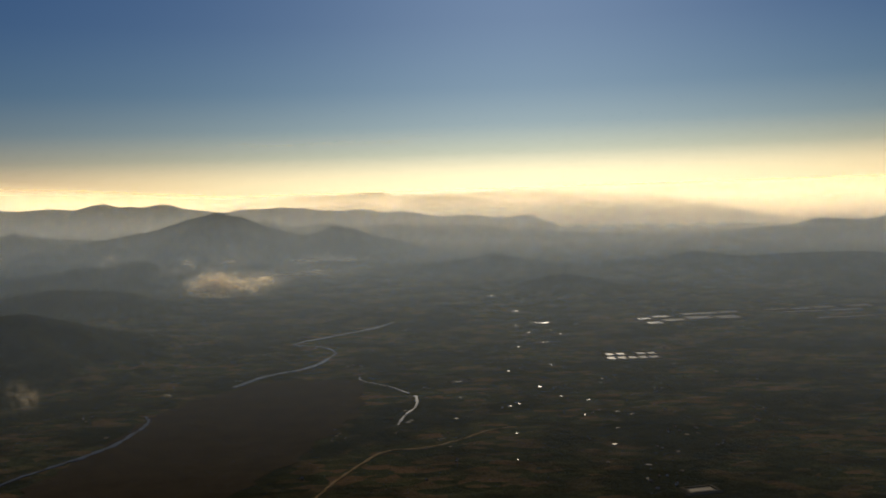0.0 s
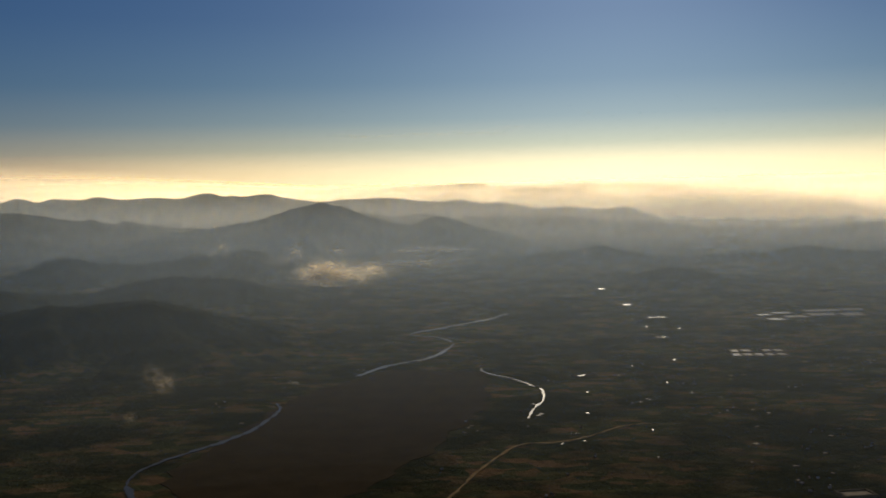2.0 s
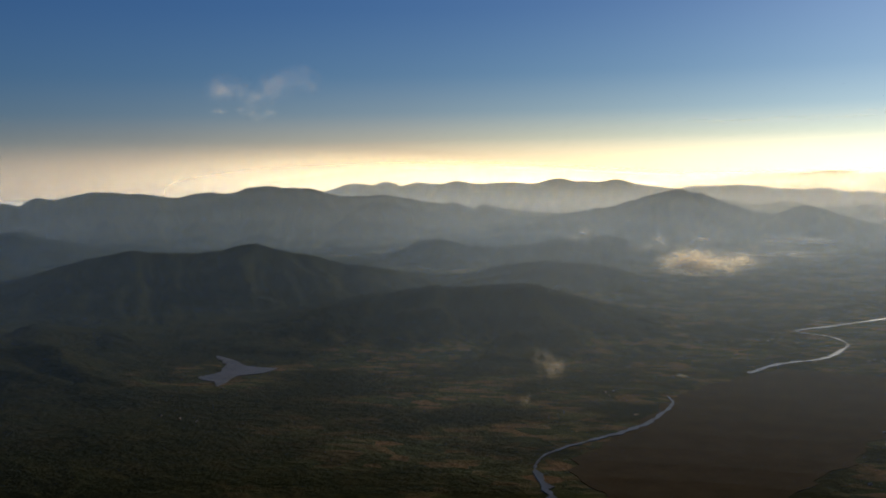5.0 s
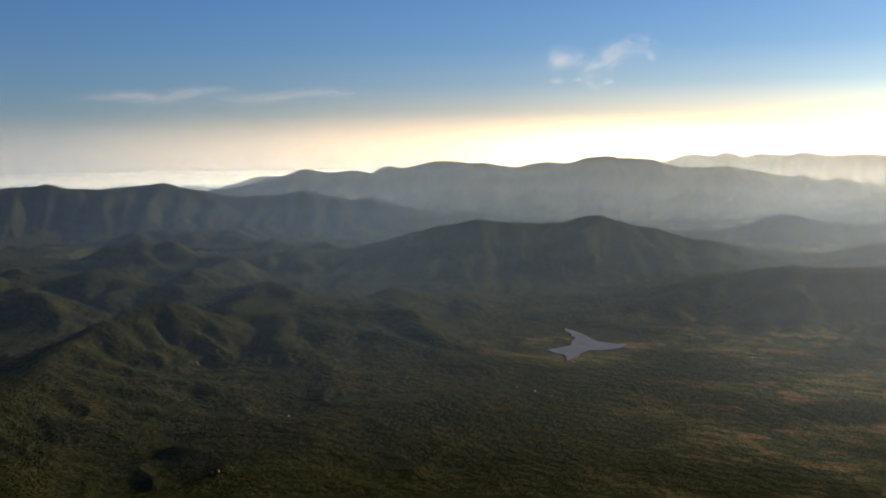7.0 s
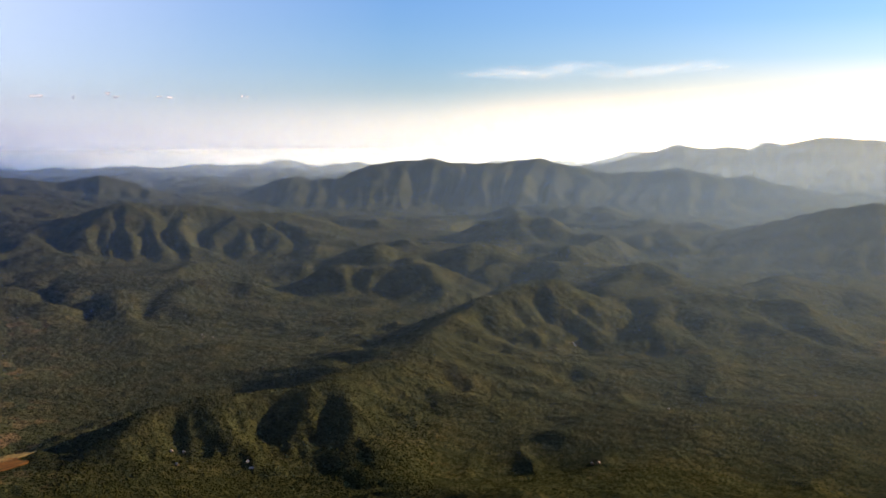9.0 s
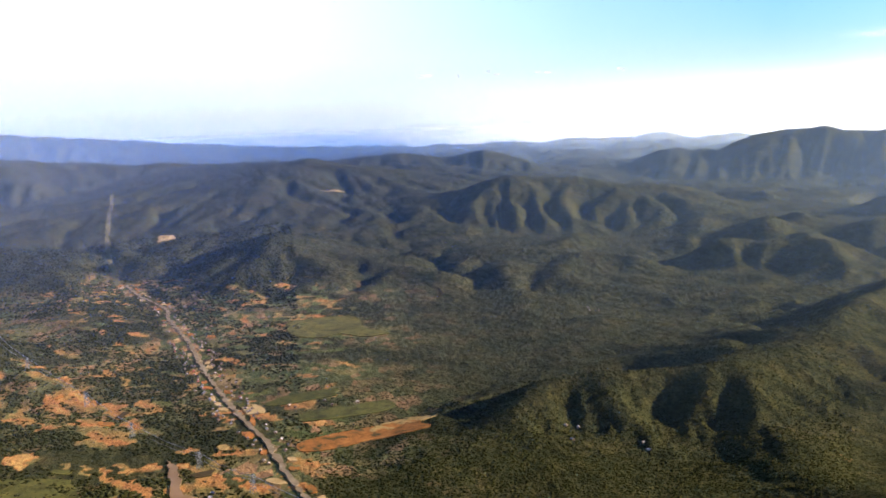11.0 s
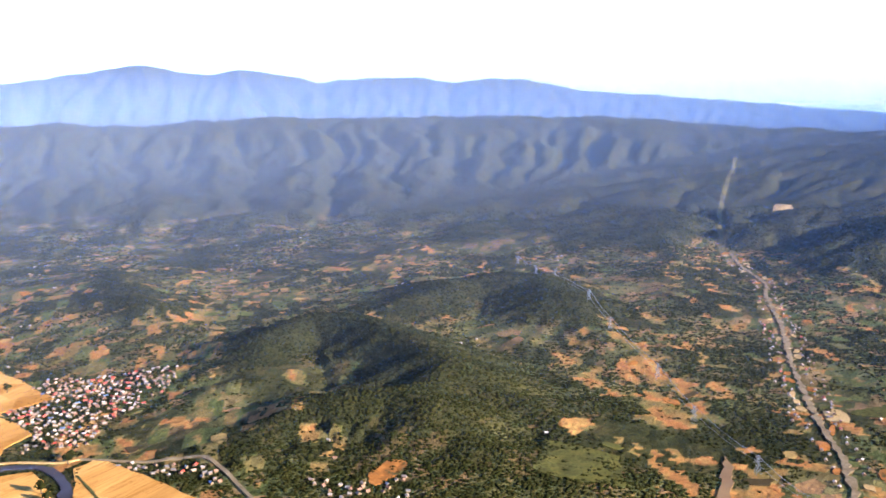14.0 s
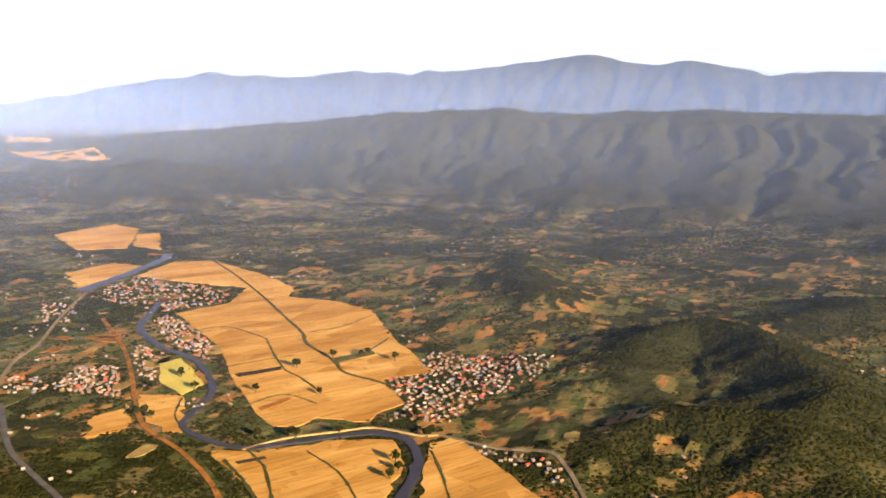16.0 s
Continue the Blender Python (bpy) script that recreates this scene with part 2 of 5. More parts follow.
def crest(x, y, line):
    """Nearest distance to a line of summits, the height there and how far along the line it lies."""
    best, high, along, run = np.full(x.shape, 1e9), np.zeros(x.shape), np.zeros(x.shape), 0.0
    for (x0, y0, z0), (x1, y1, z1) in zip(line, line[1:]):
        dx, dy = x1 - x0, y1 - y0
        u = np.clip(((x - x0) * dx + (y - y0) * dy) / (dx * dx + dy * dy), 0, 1)
        d = np.hypot(x - x0 - u * dx, y - y0 - u * dy)
        s = 0.5 * u + 0.5 * u * u * (3 - 2 * u)
        near = d < best
        best, high = np.where(near, d, best), np.where(near, z0 + (z1 - z0) * s, high)
        along = np.where(near, run + u * math.hypot(dx, dy), along)
        run += math.hypot(dx, dy)
    return best, high, along


def raw_relief(x, y):
    """Heights of the land before rain has cut it, and which crest each place belongs to (-1: the plain)."""
    far = np.hypot(x - BASE[0], y - BASE[1])
    yaw = np.degrees(np.arctan2(-(x - BASE[0]), y - BASE[1]))
    wild = smooth(28, 50, yaw)
    wx = x + 90 * (fbm(x / 300, y / 300, 3, 5) - 0.5)
    wy = y + 90 * (fbm(x / 300, y / 300, 3, 8) - 0.5)
    vx = 15 * (fbm(x / 70, y / 70, 3, 6) - 0.5)
    vy = 15 * (fbm(x / 70, y / 70, 3, 9) - 0.5)
    total, owner, most = np.zeros(x.shape), np.full(x.shape, -1), np.full(x.shape, 3.0)
    for n, (line, reach, label) in enumerate(RELIEF.values()):
        px, py = [p[0] for p in line], [p[1] for p in line]
        box = (x > min(px) - reach * 1.9) & (x < max(px) + reach * 1.9) & (y > min(py) - reach * 1.9) & (y < max(py) + reach * 1.9)
        if not box.any():
            continue
        bx, by = x[box], y[box]
        d0 = crest(bx, by, line)[0]
        pull = np.clip(d0 / (0.4 * reach), 0.0, 1)
        wide, small = min(1.0, reach / 300), min(1.0, reach / 150)
        qx = bx + (wx[box] - bx) * pull * wide + vx[box] * small * (0.25 + 0.75 * pull)
        qy = by + (wy[box] - by) * pull * wide + vy[box] * small * (0.25 + 0.75 * pull)
        d, z, s = crest(qx, qy, line)
        u = d / reach
        z = z * (1 + 0.06 * (0.6 * vnoise(s / (0.11 * reach + 10), s * 0 + 0.5, 33 + n) + 0.4 * vnoise(s / (0.045 * reach + 5), s * 0 + 0.5, 34 + n) - 0.5) * smooth(0, 60, z))
        size = reach * 0.30 if reach < 260 else reach * 0.2
        net = ridged(qx / size, qy / size, 2 if reach < 260 else 4, 40 + n)
        rib = max(24.0, reach * 0.20) if reach < 260 else min(56.0, reach * 0.075) if reach < 1000 else 80.0
        ribs = 0.56 * (1 - np.abs(2 * vnoise(s / rib, 0.7 * u + 3.0, 60 + n) - 1)) + 0.30 * (1 - np.abs(2 * vnoise(s / (rib * 0.45), 1.3 * u + 7.0, 80 + n) - 1)) + 0.14 * (1 - np.abs(2 * vnoise(s / (rib * 0.21), 2.4 * u + 5.0, 70 + n) - 1))
        spur = 0.4 * net + 0.6 * ribs if reach < 260 else 0.38 * net + 0.62 * ribs
        u = u * (1 + 0.5 * (0.52 - spur) * smooth(0.0, 0.4, u))
        soft = 0.0064 if reach < 260 else 0.0016
        u = np.sqrt(u * u + soft) - math.sqrt(soft)
        fall = np.clip(1 - u, 0, None)
        bulk = smooth(200, 650, reach)
        broad = 0.45 * fall + 0.55 * smooth(0, 1, fall)
        fall = bulk * (0.66 * fall**1.35 + 0.34 * np.exp(-6 * u * u) * smooth(0, 0.15, fall)) + (1 - bulk) * broad
        fine = reach * 0.11
        rough = 1 + (0.04 + 0.2 * min(1.0, reach / 700)) * (fbm(bx / fine, by / fine, 5, 90 + n) - 0.5) * (0.15 + 0.85 * smooth(0, 0.2, u))
        carve = 1 - 0.3 * np.clip(0.78 - spur, 0, 1) * smooth(0.02, 0.4, u)
        h = z * fall * rough * carve
        old = total[box]
        total[box] = np.maximum(old, h) + 0.1 * np.minimum(old, h)
        own, mo = owner[box], most[box]
        win = h > mo
        owner[box], most[box] = np.where(win, n, own), np.where(win, h, mo)
    # the reservoir's basin and the highway's bed lie low
    basin = 1 - smooth(40, 95, np.hypot(x + 580, y - 708))
    bed = 1 - smooth(10, 60, crest(x, y, [(p, q, 0) for p, q in HIGHWAY])[0])
    total = total * (1 - np.maximum(0.98 * basin, 0.9 * bed))
    # rolling wooded foothills west of the plains
    foot = smooth(340, 430, far) * wild * (1 - plain_mask(x, y))
    lumpy = 0.22 + 0.78 * np.maximum(smooth(4, 20, total), np.maximum(smooth(1000, 1400, far), 1 - smooth(66, 80, yaw)))
    roll = np.maximum((fbm(x / 130, y / 130, 3, 3) - 0.40) * (26 + 12 * smooth(950, 1300, far)), -1.0) + (ridged(x / 120, y / 120, 3, 12) - 0.4) * 11
    west = smooth(32, 42, yaw) * (1 - smooth(80, 88, yaw))
    total = total + roll * (1 + west * (0.2 + 1.2 * smooth(720, 1000, far))) * foot * lumpy * (1 - 0.9 * smooth(6, 24, total))
    # the rock that crowns the range
    rx, ry, rz = polar(88.8, 1760, 0)
    total = total + 9 * np.clip(1 - np.hypot(x - rx, y - ry) / 42, 0, 1) ** 0.8 * (0.6 + 0.8 * fbm(x / 14, y / 14, 3, 31))
    return total, owner


HIGHWAY = [(-1185, -142), (-1120, -122), (-1046, -91), (-993, -82), (-900, -59), (-794, -38), (-705, -17), (-649, 0), (-592, 11), (-540, 26), (-480, 50), (-430, 80)]


def plain_mask(x, y):
    """1 on the flat river plains and along the highway, 0 on rolling wooded land."""
    yaw = np.degrees(np.arctan2(-(x - BASE[0]), y - BASE[1]))
    edge = (fbm(x / 90, y / 90, 3, 77) - 0.5) * 60
    a = smooth(-40, 40, (-y - 215 + edge * 0.5) * 0.8 + (x + 545) * 0.9)
    b = 1 - smooth(24, 34, yaw)
    c = smooth(150, 156, yaw)
    d = crest(x, y, [(p, q, 0) for p, q in HIGHWAY])[0]
    e = 1 - smooth(14, 70, d)
    lake = 1 - smooth(45, 90, np.hypot(x + 570, y - 705))
    return np.clip(np.maximum.reduce([a, b, c, e, lake]), 0, 1)


# ---- rain: streams gather downhill and cut their valleys into the raw relief ----
def drained(h):
    """Fills the hollows, so that every place has a way down."""
    rows, cols = h.shape
    flat, seen = h.ravel().tolist(), [False] * h.size
    shelf = [[] for k in range(int((h.max() - h.min()) * 20) + 40)]
    low = float(h.min())
    for i in range(rows):
        for j in ((0, cols - 1) if 0 < i < rows - 1 else range(cols)):
            k = i * cols + j
            seen[k] = True
            shelf[int((flat[k] - low) * 20)].append(k)
    for level in shelf:
        for k in level:  # grows as the water rises over it
            z = flat[k] + 0.004
            j = k % cols
            near = (k - cols, k + cols) + ((k - 1, k - cols - 1, k + cols - 1) if j else ()) + ((k + 1, k - cols + 1, k + cols + 1) if j < cols - 1 else ())
            for m in near:
                if 0 <= m < len(flat) and not seen[m]:
                    seen[m] = True
                    if flat[m] < z:
                        flat[m] = z
                    shelf[max(int((flat[m] - low) * 20), int((flat[k] - low) * 20))].append(m)
    return np.array(flat).reshape(rows, cols)


def rain(x0, x1, y0, y1, cell, rounds, power, creep):
    """How much lower the land lies on a grid once its streams have cut in."""
    gx, gy = np.meshgrid(np.arange(x0, x1, cell), np.arange(y0, y1, cell), indexing="ij")
    first = raw_relief(gx.ravel(), gy.ravel())[0].reshape(gx.shape)
    h = first + 2.4 * smooth(4, 30, first) * (fbm(gx / (9 * cell), gy / (9 * cell), 4, 140) - 0.5) * (cell / 4.5)
    h = h + 0.16 * first * (fbm(gx / (20 * cell), gy / (20 * cell), 3, 141) - 0.5) * smooth(8, 40, first)
    h = drained(h)
    rows, cols = h.shape
    index = np.arange(h.size).reshape(rows, cols)
    for turn in range(rounds):
        best, to = np.zeros(h.shape), index.copy()
        for a in (-1, 0, 1):
            for b in (-1, 0, 1):
                if a or b:
                    here = (slice(max(0, -a), rows - max(0, a)), slice(max(0, -b), cols - max(0, b)))
                    there = (slice(max(0, a), rows + min(0, a)), slice(max(0, b), cols + min(0, b)))
                    fall = (h[here] - h[there]) / math.hypot(a, b)
                    win = fall > best[here]
                    best[here] = np.where(win, fall, best[here])
                    to[here] = np.where(win, index[there], to[here])
        order = np.argsort(h.ravel()).tolist()
        down, area = to.ravel().tolist(), [cell * cell] * h.size
        for k in reversed(order):
            if down[k] != k:
                area[down[k]] += area[k]
        cut = (power * np.array(area) ** 0.5 / cell).tolist()
        z = h.ravel().tolist()
        for k in order:
            if down[k] != k:
                z[k] = (z[k] + cut[k] * z[down[k]]) / (1 + cut[k])
        h = np.array(z).reshape(rows, cols)
        mid = h[1:-1, 1:-1]
        mid += creep * (h[:-2, 1:-1] + h[2:, 1:-1] + h[1:-1, :-2] + h[1:-1, 2:] - 4 * mid)
    return (h - first) * smooth(2.0, 9.0, first)


def on_grid(values, x, y, x0, y0, cell):
    i, j = (x - x0) / cell, (y - y0) / cell
    i, j = np.clip(i, 0, values.shape[0] - 1.001), np.clip(j, 0, values.shape[1] - 1.001)
    a, b = i.astype(int), j.astype(int)
    u, v = i - a, j - b
    return (values[a, b] * (1 - u) + values[a + 1, b] * u) * (1 - v) + (values[a, b + 1] * (1 - u) + values[a + 1, b + 1] * u) * v


WIDE, NEAR = (-4960.0, 2600.0, -4400.0, 4980.0, 13.0), (-2450.0, -330.0, -1900.0, 1320.0, 5.5)
WIDE_CUT, NEAR_CUT = rain(*WIDE, 14, 0.10, 0.03), rain(*NEAR, 14, 0.08, 0.05)


def relief(x, y):
    """Heights of the land with its stream valleys, and which crest each place belongs to."""
    z, owner = raw_relief(x, y)
    edge = np.minimum.reduce([x - NEAR[0], NEAR[1] - x, y - NEAR[2], NEAR[3] - y])
    near = smooth(0, 200, edge)
    cut = on_grid(WIDE_CUT, x, y, WIDE[0], WIDE[2], WIDE[4]) * (1 - near) + on_grid(NEAR_CUT, x, y, NEAR[0], NEAR[2], NEAR[4]) * near
    far = np.hypot(x - BASE[0], y - BASE[1])
    cut = cut * (1 - 0.45 * smooth(1500, 2100, far))
    knobs = (fbm(x / 48, y / 48, 3, 301) - 0.5) * (3 + 7 * smooth(1500, 2400, far)) * smooth(10, 40, z)
    return z + cut + knobs, owner


SPOTS = [
    # x, y, half length, half width, turn of the larger bare plots
    (-973, -440, 26, 15, 0.7), (-920, -334, 20, 11, 0.3), (-948, -346, 16, 8, 0.4), (-900, -352, 14, 6, 0.2), (-683, -167, 13, 8, 0.5), (-637, -110, 12, 7, 0.2),
    (-741, -101, 20, 10, 0.6), (-760, -118, 15, 8, 0.2), (-690, -88, 22, 9, 0.5), (-665, -78, 9, 13, 0.3), (-581, -5, 16, 9, 0.1), (-600, -60, 16, 6, 0.8),
]


def bare(x, y):
    """Share of bare and dry earth: small plots scattered in patches over the farmed land."""
    far = np.hypot(x - BASE[0], y - BASE[1])
    yaw = np.degrees(np.arctan2(-(x - BASE[0]), y - BASE[1]))
    where = smooth(84, 92, yaw) * (1 - smooth(152, 160, yaw)) * smooth(430, 480, far) * (1 - smooth(1020, 1220, far))
    road = 1 - smooth(40, 150, crest(x, y, [(p, q, 0) for p, q in HIGHWAY])[0])
    patch = np.maximum(smooth(0.50, 0.66, fbm(x / 150, y / 150, 3, 51)), 0.75 * road)
    north = smooth(34, 44, yaw) * (1 - smooth(78, 84, yaw)) * smooth(430, 480, far) * (1 - smooth(900, 1100, far)) * 0.2
    u, v = 0.8 * x + 0.6 * y, -0.6 * x + 0.8 * y
    n = 0.62 * fbm(u / 26, v / 13, 3, 61) + 0.38 * vnoise(u / 9, v / 5, 62)
    works = 1 - smooth(20, 75, crest(x, y, [(-800, -140, 0), (-690, -85, 0), (-560, 0, 0)])[0])
    patch = np.maximum(patch, works)
    total = smooth(0.592, 0.635, n + 0.03 * works) * np.maximum(where * patch, north)
    for px, py, a, b, turn in SPOTS:
        c, k = math.cos(turn), math.sin(turn)
        d = np.hypot(((x - px) * c + (y - py) * k) / a, (-(x - px) * k + (y - py) * c) / b)
        total = np.maximum(total, 1 - smooth(0.6, 0.95, d + 2.4 * (n - 0.5)))
    return total


def plots(x, y, z):
    """The mosaic of small farm plots: which places are cleared, and the tone of each plot."""
    far = np.hypot(x - BASE[0], y - BASE[1])
    yaw = np.degrees(np.arctan2(-(x - BASE[0]), y - BASE[1]))
    zone = smooth(84, 90, yaw) * (1 - smooth(156, 162, yaw)) * smooth(380, 430, far) * (1 - smooth(850, 1150, far)) * (1 - smooth(7, 13, z))
    u = 0.8 * x + 0.6 * y + 14 * (fbm(x / 60, y / 60, 2, 201) - 0.5)
    v = -0.6 * x + 0.8 * y + 14 * (fbm(x / 60, y / 60, 2, 202) - 0.5)
    line = np.floor(v / 8.5)
    long = 11 + 14 * lattice(line, line * 0, 203)
    cell = np.floor((u + 40 * lattice(line, line * 0, 204)) / long)
    share = 0.05 + 0.24 * smooth(0.44, 0.64, fbm(x / 130, y / 130, 3, 51))
    return zone * (lattice(cell, line, 205) < share), lattice(cell, line, 206)


# ---- materials ----
def material(name, rough=0.9, spec=0.2, metal=0.0):
    m = bpy.data.materials.new(name)
    m.use_nodes = True
    n, l = m.node_tree.nodes, m.node_tree.links
    p = n["Principled BSDF"]
    p.inputs["Roughness"].default_value, p.inputs["Metallic"].default_value = rough, metal
    p.inputs["Specular IOR Level"].default_value = spec
    return m, n, l, p


def tex_noise(n, l, scale, detail=4.0, rough=0.6, vector=None, stretch=None):
    t = n.new("ShaderNodeTexNoise")
    t.inputs["Scale"].default_value, t.inputs["Detail"].default_value, t.inputs["Roughness"].default_value = scale, detail, rough
    if vector is None:
        vector = n.new("ShaderNodeNewGeometry").outputs["Position"]
    if stretch:
        mp = n.new("ShaderNodeMapping")
        mp.inputs["Scale"].default_value = stretch[:3]
        mp.inputs["Rotation"].default_value = (0, 0, stretch[3])
        l.new(vector, mp.inputs["Vector"])
        vector = mp.outputs["Vector"]
    l.new(vector, t.inputs["Vector"])
    return t.outputs["Fac"]


def blend(n, l, fac, a, b, mode="MIX"):
    m = n.new("ShaderNodeMix")
    m.data_type, m.blend_type = "RGBA", mode
    for socket, value in ((m.inputs["Factor"], fac), (m.inputs["A"], a), (m.inputs["B"], b)):
        if isinstance(value, (int, float)):
            socket.default_value = value
        elif isinstance(value, tuple):
            socket.default_value = (*value, 1)
        else:
            l.new(value, socket)
    return m.outputs["Result"]


def bump(n, l, p, source, strength, distance):
    b = n.new("ShaderNodeBump")
    b.inputs["Strength"].default_value, b.inputs["Distance"].default_value = strength, distance
    l.new(source, b.inputs["Height"])
    l.new(b.outputs["Normal"], p.inputs["Normal"])


def land_material():
    """Woods and scrub, and farmland of small plots where the attribute says so."""
    m, n, l, p = material("land", 1.0, 0.0)
    woods = ramp(n, l, tex_noise(n, l, 0.03, 6, 0.65), [(0.30, (0.027, 0.030, 0.012)), (0.5, (0.036, 0.037, 0.0145)), (0.66, (0.048, 0.045, 0.017)), (0.8, (0.064, 0.053, 0.022))])
    fine = ramp(n, l, tex_noise(n, l, 0.42, 3, 0.7), [(0.36, (0.78, 0.79, 0.8)), (0.62, (1.1, 1.08, 1.04))])
    woods = blend(n, l, 1.0, woods, fine, "MULTIPLY")
    woods = blend(n, l, 1.0, woods, ramp(n, l, tex_noise(n, l, 0.1, 4, 0.7), [(0.34, (0.78, 0.8, 0.82)), (0.64, (1.22, 1.16, 1.06))]), "MULTIPLY")
    v = n.new("ShaderNodeTexVoronoi")
    v.inputs["Scale"].default_value = 0.07
    mp = n.new("ShaderNodeMapping")
    mp.inputs["Scale"].default_value, mp.inputs["Rotation"].default_value = (1.0, 1.9, 1.0), (0, 0, 0.5)
    l.new(n.new("ShaderNodeNewGeometry").outputs["Position"], mp.inputs["Vector"])
    l.new(mp.outputs["Vector"], v.inputs["Vector"])
    sep = n.new("ShaderNodeSeparateColor")
    l.new(v.outputs["Color"], sep.inputs["Color"])
    plots = ramp(n, l, sep.outputs["Red"], [(0.0, (0.065, 0.075, 0.026)), (0.35, (0.10, 0.10, 0.036)), (0.55, (0.155, 0.135, 0.048)), (0.75, (0.23, 0.155, 0.062)), (0.92, (0.31, 0.17, 0.072))])
    plots = blend(n, l, 1.0, plots, fine, "MULTIPLY")
    attr = n.new("ShaderNodeAttribute")
    attr.attribute_name = "farm"
    patchy = n.new("ShaderNodeMath")
    patchy.operation = "MULTIPLY_ADD"
    patchy.use_clamp = True
    l.new(tex_noise(n, l, 0.012, 4, 0.6), patchy.inputs[0])
    patchy.inputs[1].default_value, patchy.inputs[2].default_value = 6.0, -2.6
    mul = n.new("ShaderNodeMath")
    mul.operation = "MULTIPLY"
    l.new(patchy.outputs[0], mul.inputs[0])
    l.new(attr.outputs["Fac"], mul.inputs[1])
    cover = blend(n, l, mul.outputs[0], woods, plots)
    soil = n.new("ShaderNodeAttribute")
    soil.attribute_name = "soil"
    torn = n.new("ShaderNodeMath")
    torn.operation = "MULTIPLY_ADD"
    l.new(tex_noise(n, l, 0.22, 5, 0.7), torn.inputs[0])
    torn.inputs[1].default_value = 1.6
    l.new(soil.outputs["Fac"], torn.inputs[2])
    cut = n.new("ShaderNodeMapRange")
    cut.inputs["From Min"].default_value, cut.inputs["From Max"].default_value = 1.18, 1.42
    l.new(torn.outputs[0], cut.inputs["Value"])
    tone = n.new("ShaderNodeAttribute")
    tone.attribute_name = "tone"
    earth = ramp(n, l, tone.outputs["Fac"], [(0.0, (0.06, 0.07, 0.022)), (0.28, (0.09, 0.098, 0.028)), (0.45, (0.12, 0.10, 0.034)), (0.58, (0.18, 0.125, 0.04)), (0.72, (0.29, 0.155, 0.045)), (0.86, (0.34, 0.135, 0.04)), (1.0, (0.40, 0.24, 0.07))])
    earth = blend(n, l, 1.0, earth, fine, "MULTIPLY")
    l.new(blend(n, l, cut.outputs[0], cover, earth), p.inputs["Base Color"])
    bump(n, l, p, tex_noise(n, l, 0.11, 8, 0.62), 0.7, 6.0)
    return m


def soil_material(name, stops, scale=0.06, stretch=None, rough=0.9):
    m, n, l, p = material(name, max(rough, 0.97), 0.0)
    info = n.new("ShaderNodeObjectInfo")
    base = ramp(n, l, tex_noise(n, l, scale, 6, 0.65, stretch=stretch), stops)
    tone = ramp(n, l, info.outputs["Random"], [(0.0, (0.82, 0.84, 0.8)), (1.0, (1.12, 1.06, 1.0))])
    base = blend(n, l, 1.0, base, tone, "MULTIPLY")
    grain = ramp(n, l, tex_noise(n, l, 0.8, 4, 0.7), [(0.3, (0.8, 0.8, 0.8)), (0.7, (1.12, 1.12, 1.1))])
    l.new(blend(n, l, 1.0, base, grain, "MULTIPLY"), p.inputs["Base Color"])
    bump(n, l, p, tex_noise(n, l, 0.7, 4, 0.7), 0.4, 0.4)
    return m


def stubble_material():
    """Harvested rice stubble: plots of differing tone, mowing lines and darker patches."""
    m, n, l, p = material("dry_rice_stubble", 0.97, 0.0)
    base = ramp(n, l, tex_noise(n, l, 0.02, 6, 0.65, stretch=(0.25, 2.2, 1, 0.7)), [(0.28, (0.36, 0.165, 0.035)), (0.5, (0.56, 0.275, 0.062)), (0.72, (0.68, 0.39, 0.11))])
    cell = n.new("ShaderNodeTexVoronoi")
    cell.inputs["Scale"].default_value = 0.03
    mp = n.new("ShaderNodeMapping")
    mp.inputs["Scale"].default_value, mp.inputs["Rotation"].default_value = (1.0, 2.0, 1.0), (0, 0, 0.75)
    l.new(n.new("ShaderNodeNewGeometry").outputs["Position"], mp.inputs["Vector"])
    l.new(mp.outputs["Vector"], cell.inputs["Vector"])
    sep = n.new("ShaderNodeSeparateColor")
    l.new(cell.outputs["Color"], sep.inputs["Color"])
    base = blend(n, l, 1.0, base, ramp(n, l, sep.outputs["Red"], [(0.0, (0.78, 0.72, 0.62)), (0.5, (1.0, 1.0, 1.0)), (1.0, (1.1, 1.14, 1.2))]), "MULTIPLY")
    lines = ramp(n, l, tex_noise(n, l, 0.3, 3, 0.7, stretch=(0.12, 2.6, 1, 0.72)), [(0.34, (0.62, 0.56, 0.46)), (0.48, (1.0, 1.0, 1.0)), (0.7, (1.12, 1.12, 1.1))])
    base = blend(n, l, 0.85, base, lines, "MULTIPLY")
    spots = ramp(n, l, tex_noise(n, l, 0.11, 5, 0.7), [(0.30, (0.55, 0.45, 0.33)), (0.42, (1.0, 1.0, 1.0))])
    base = blend(n, l, 0.8, base, spots, "MULTIPLY")
    l.new(base, p.inputs["Base Color"])
    bump(n, l, p, tex_noise(n, l, 0.7, 4, 0.7), 0.4, 0.4)
    return m


def water_material(name, colour, rough, spec=0.22):
    m, n, l, p = material(name, rough, spec)
    l.new(ramp(n, l, tex_noise(n, l, 0.05, 4), [(0.3, tuple(c * 0.8 for c in colour)), (0.7, tuple(c * 1.2 for c in colour))]), p.inputs["Base Color"])
    bump(n, l, p, tex_noise(n, l, 0.9, 3), 0.08, 0.2)
    return m


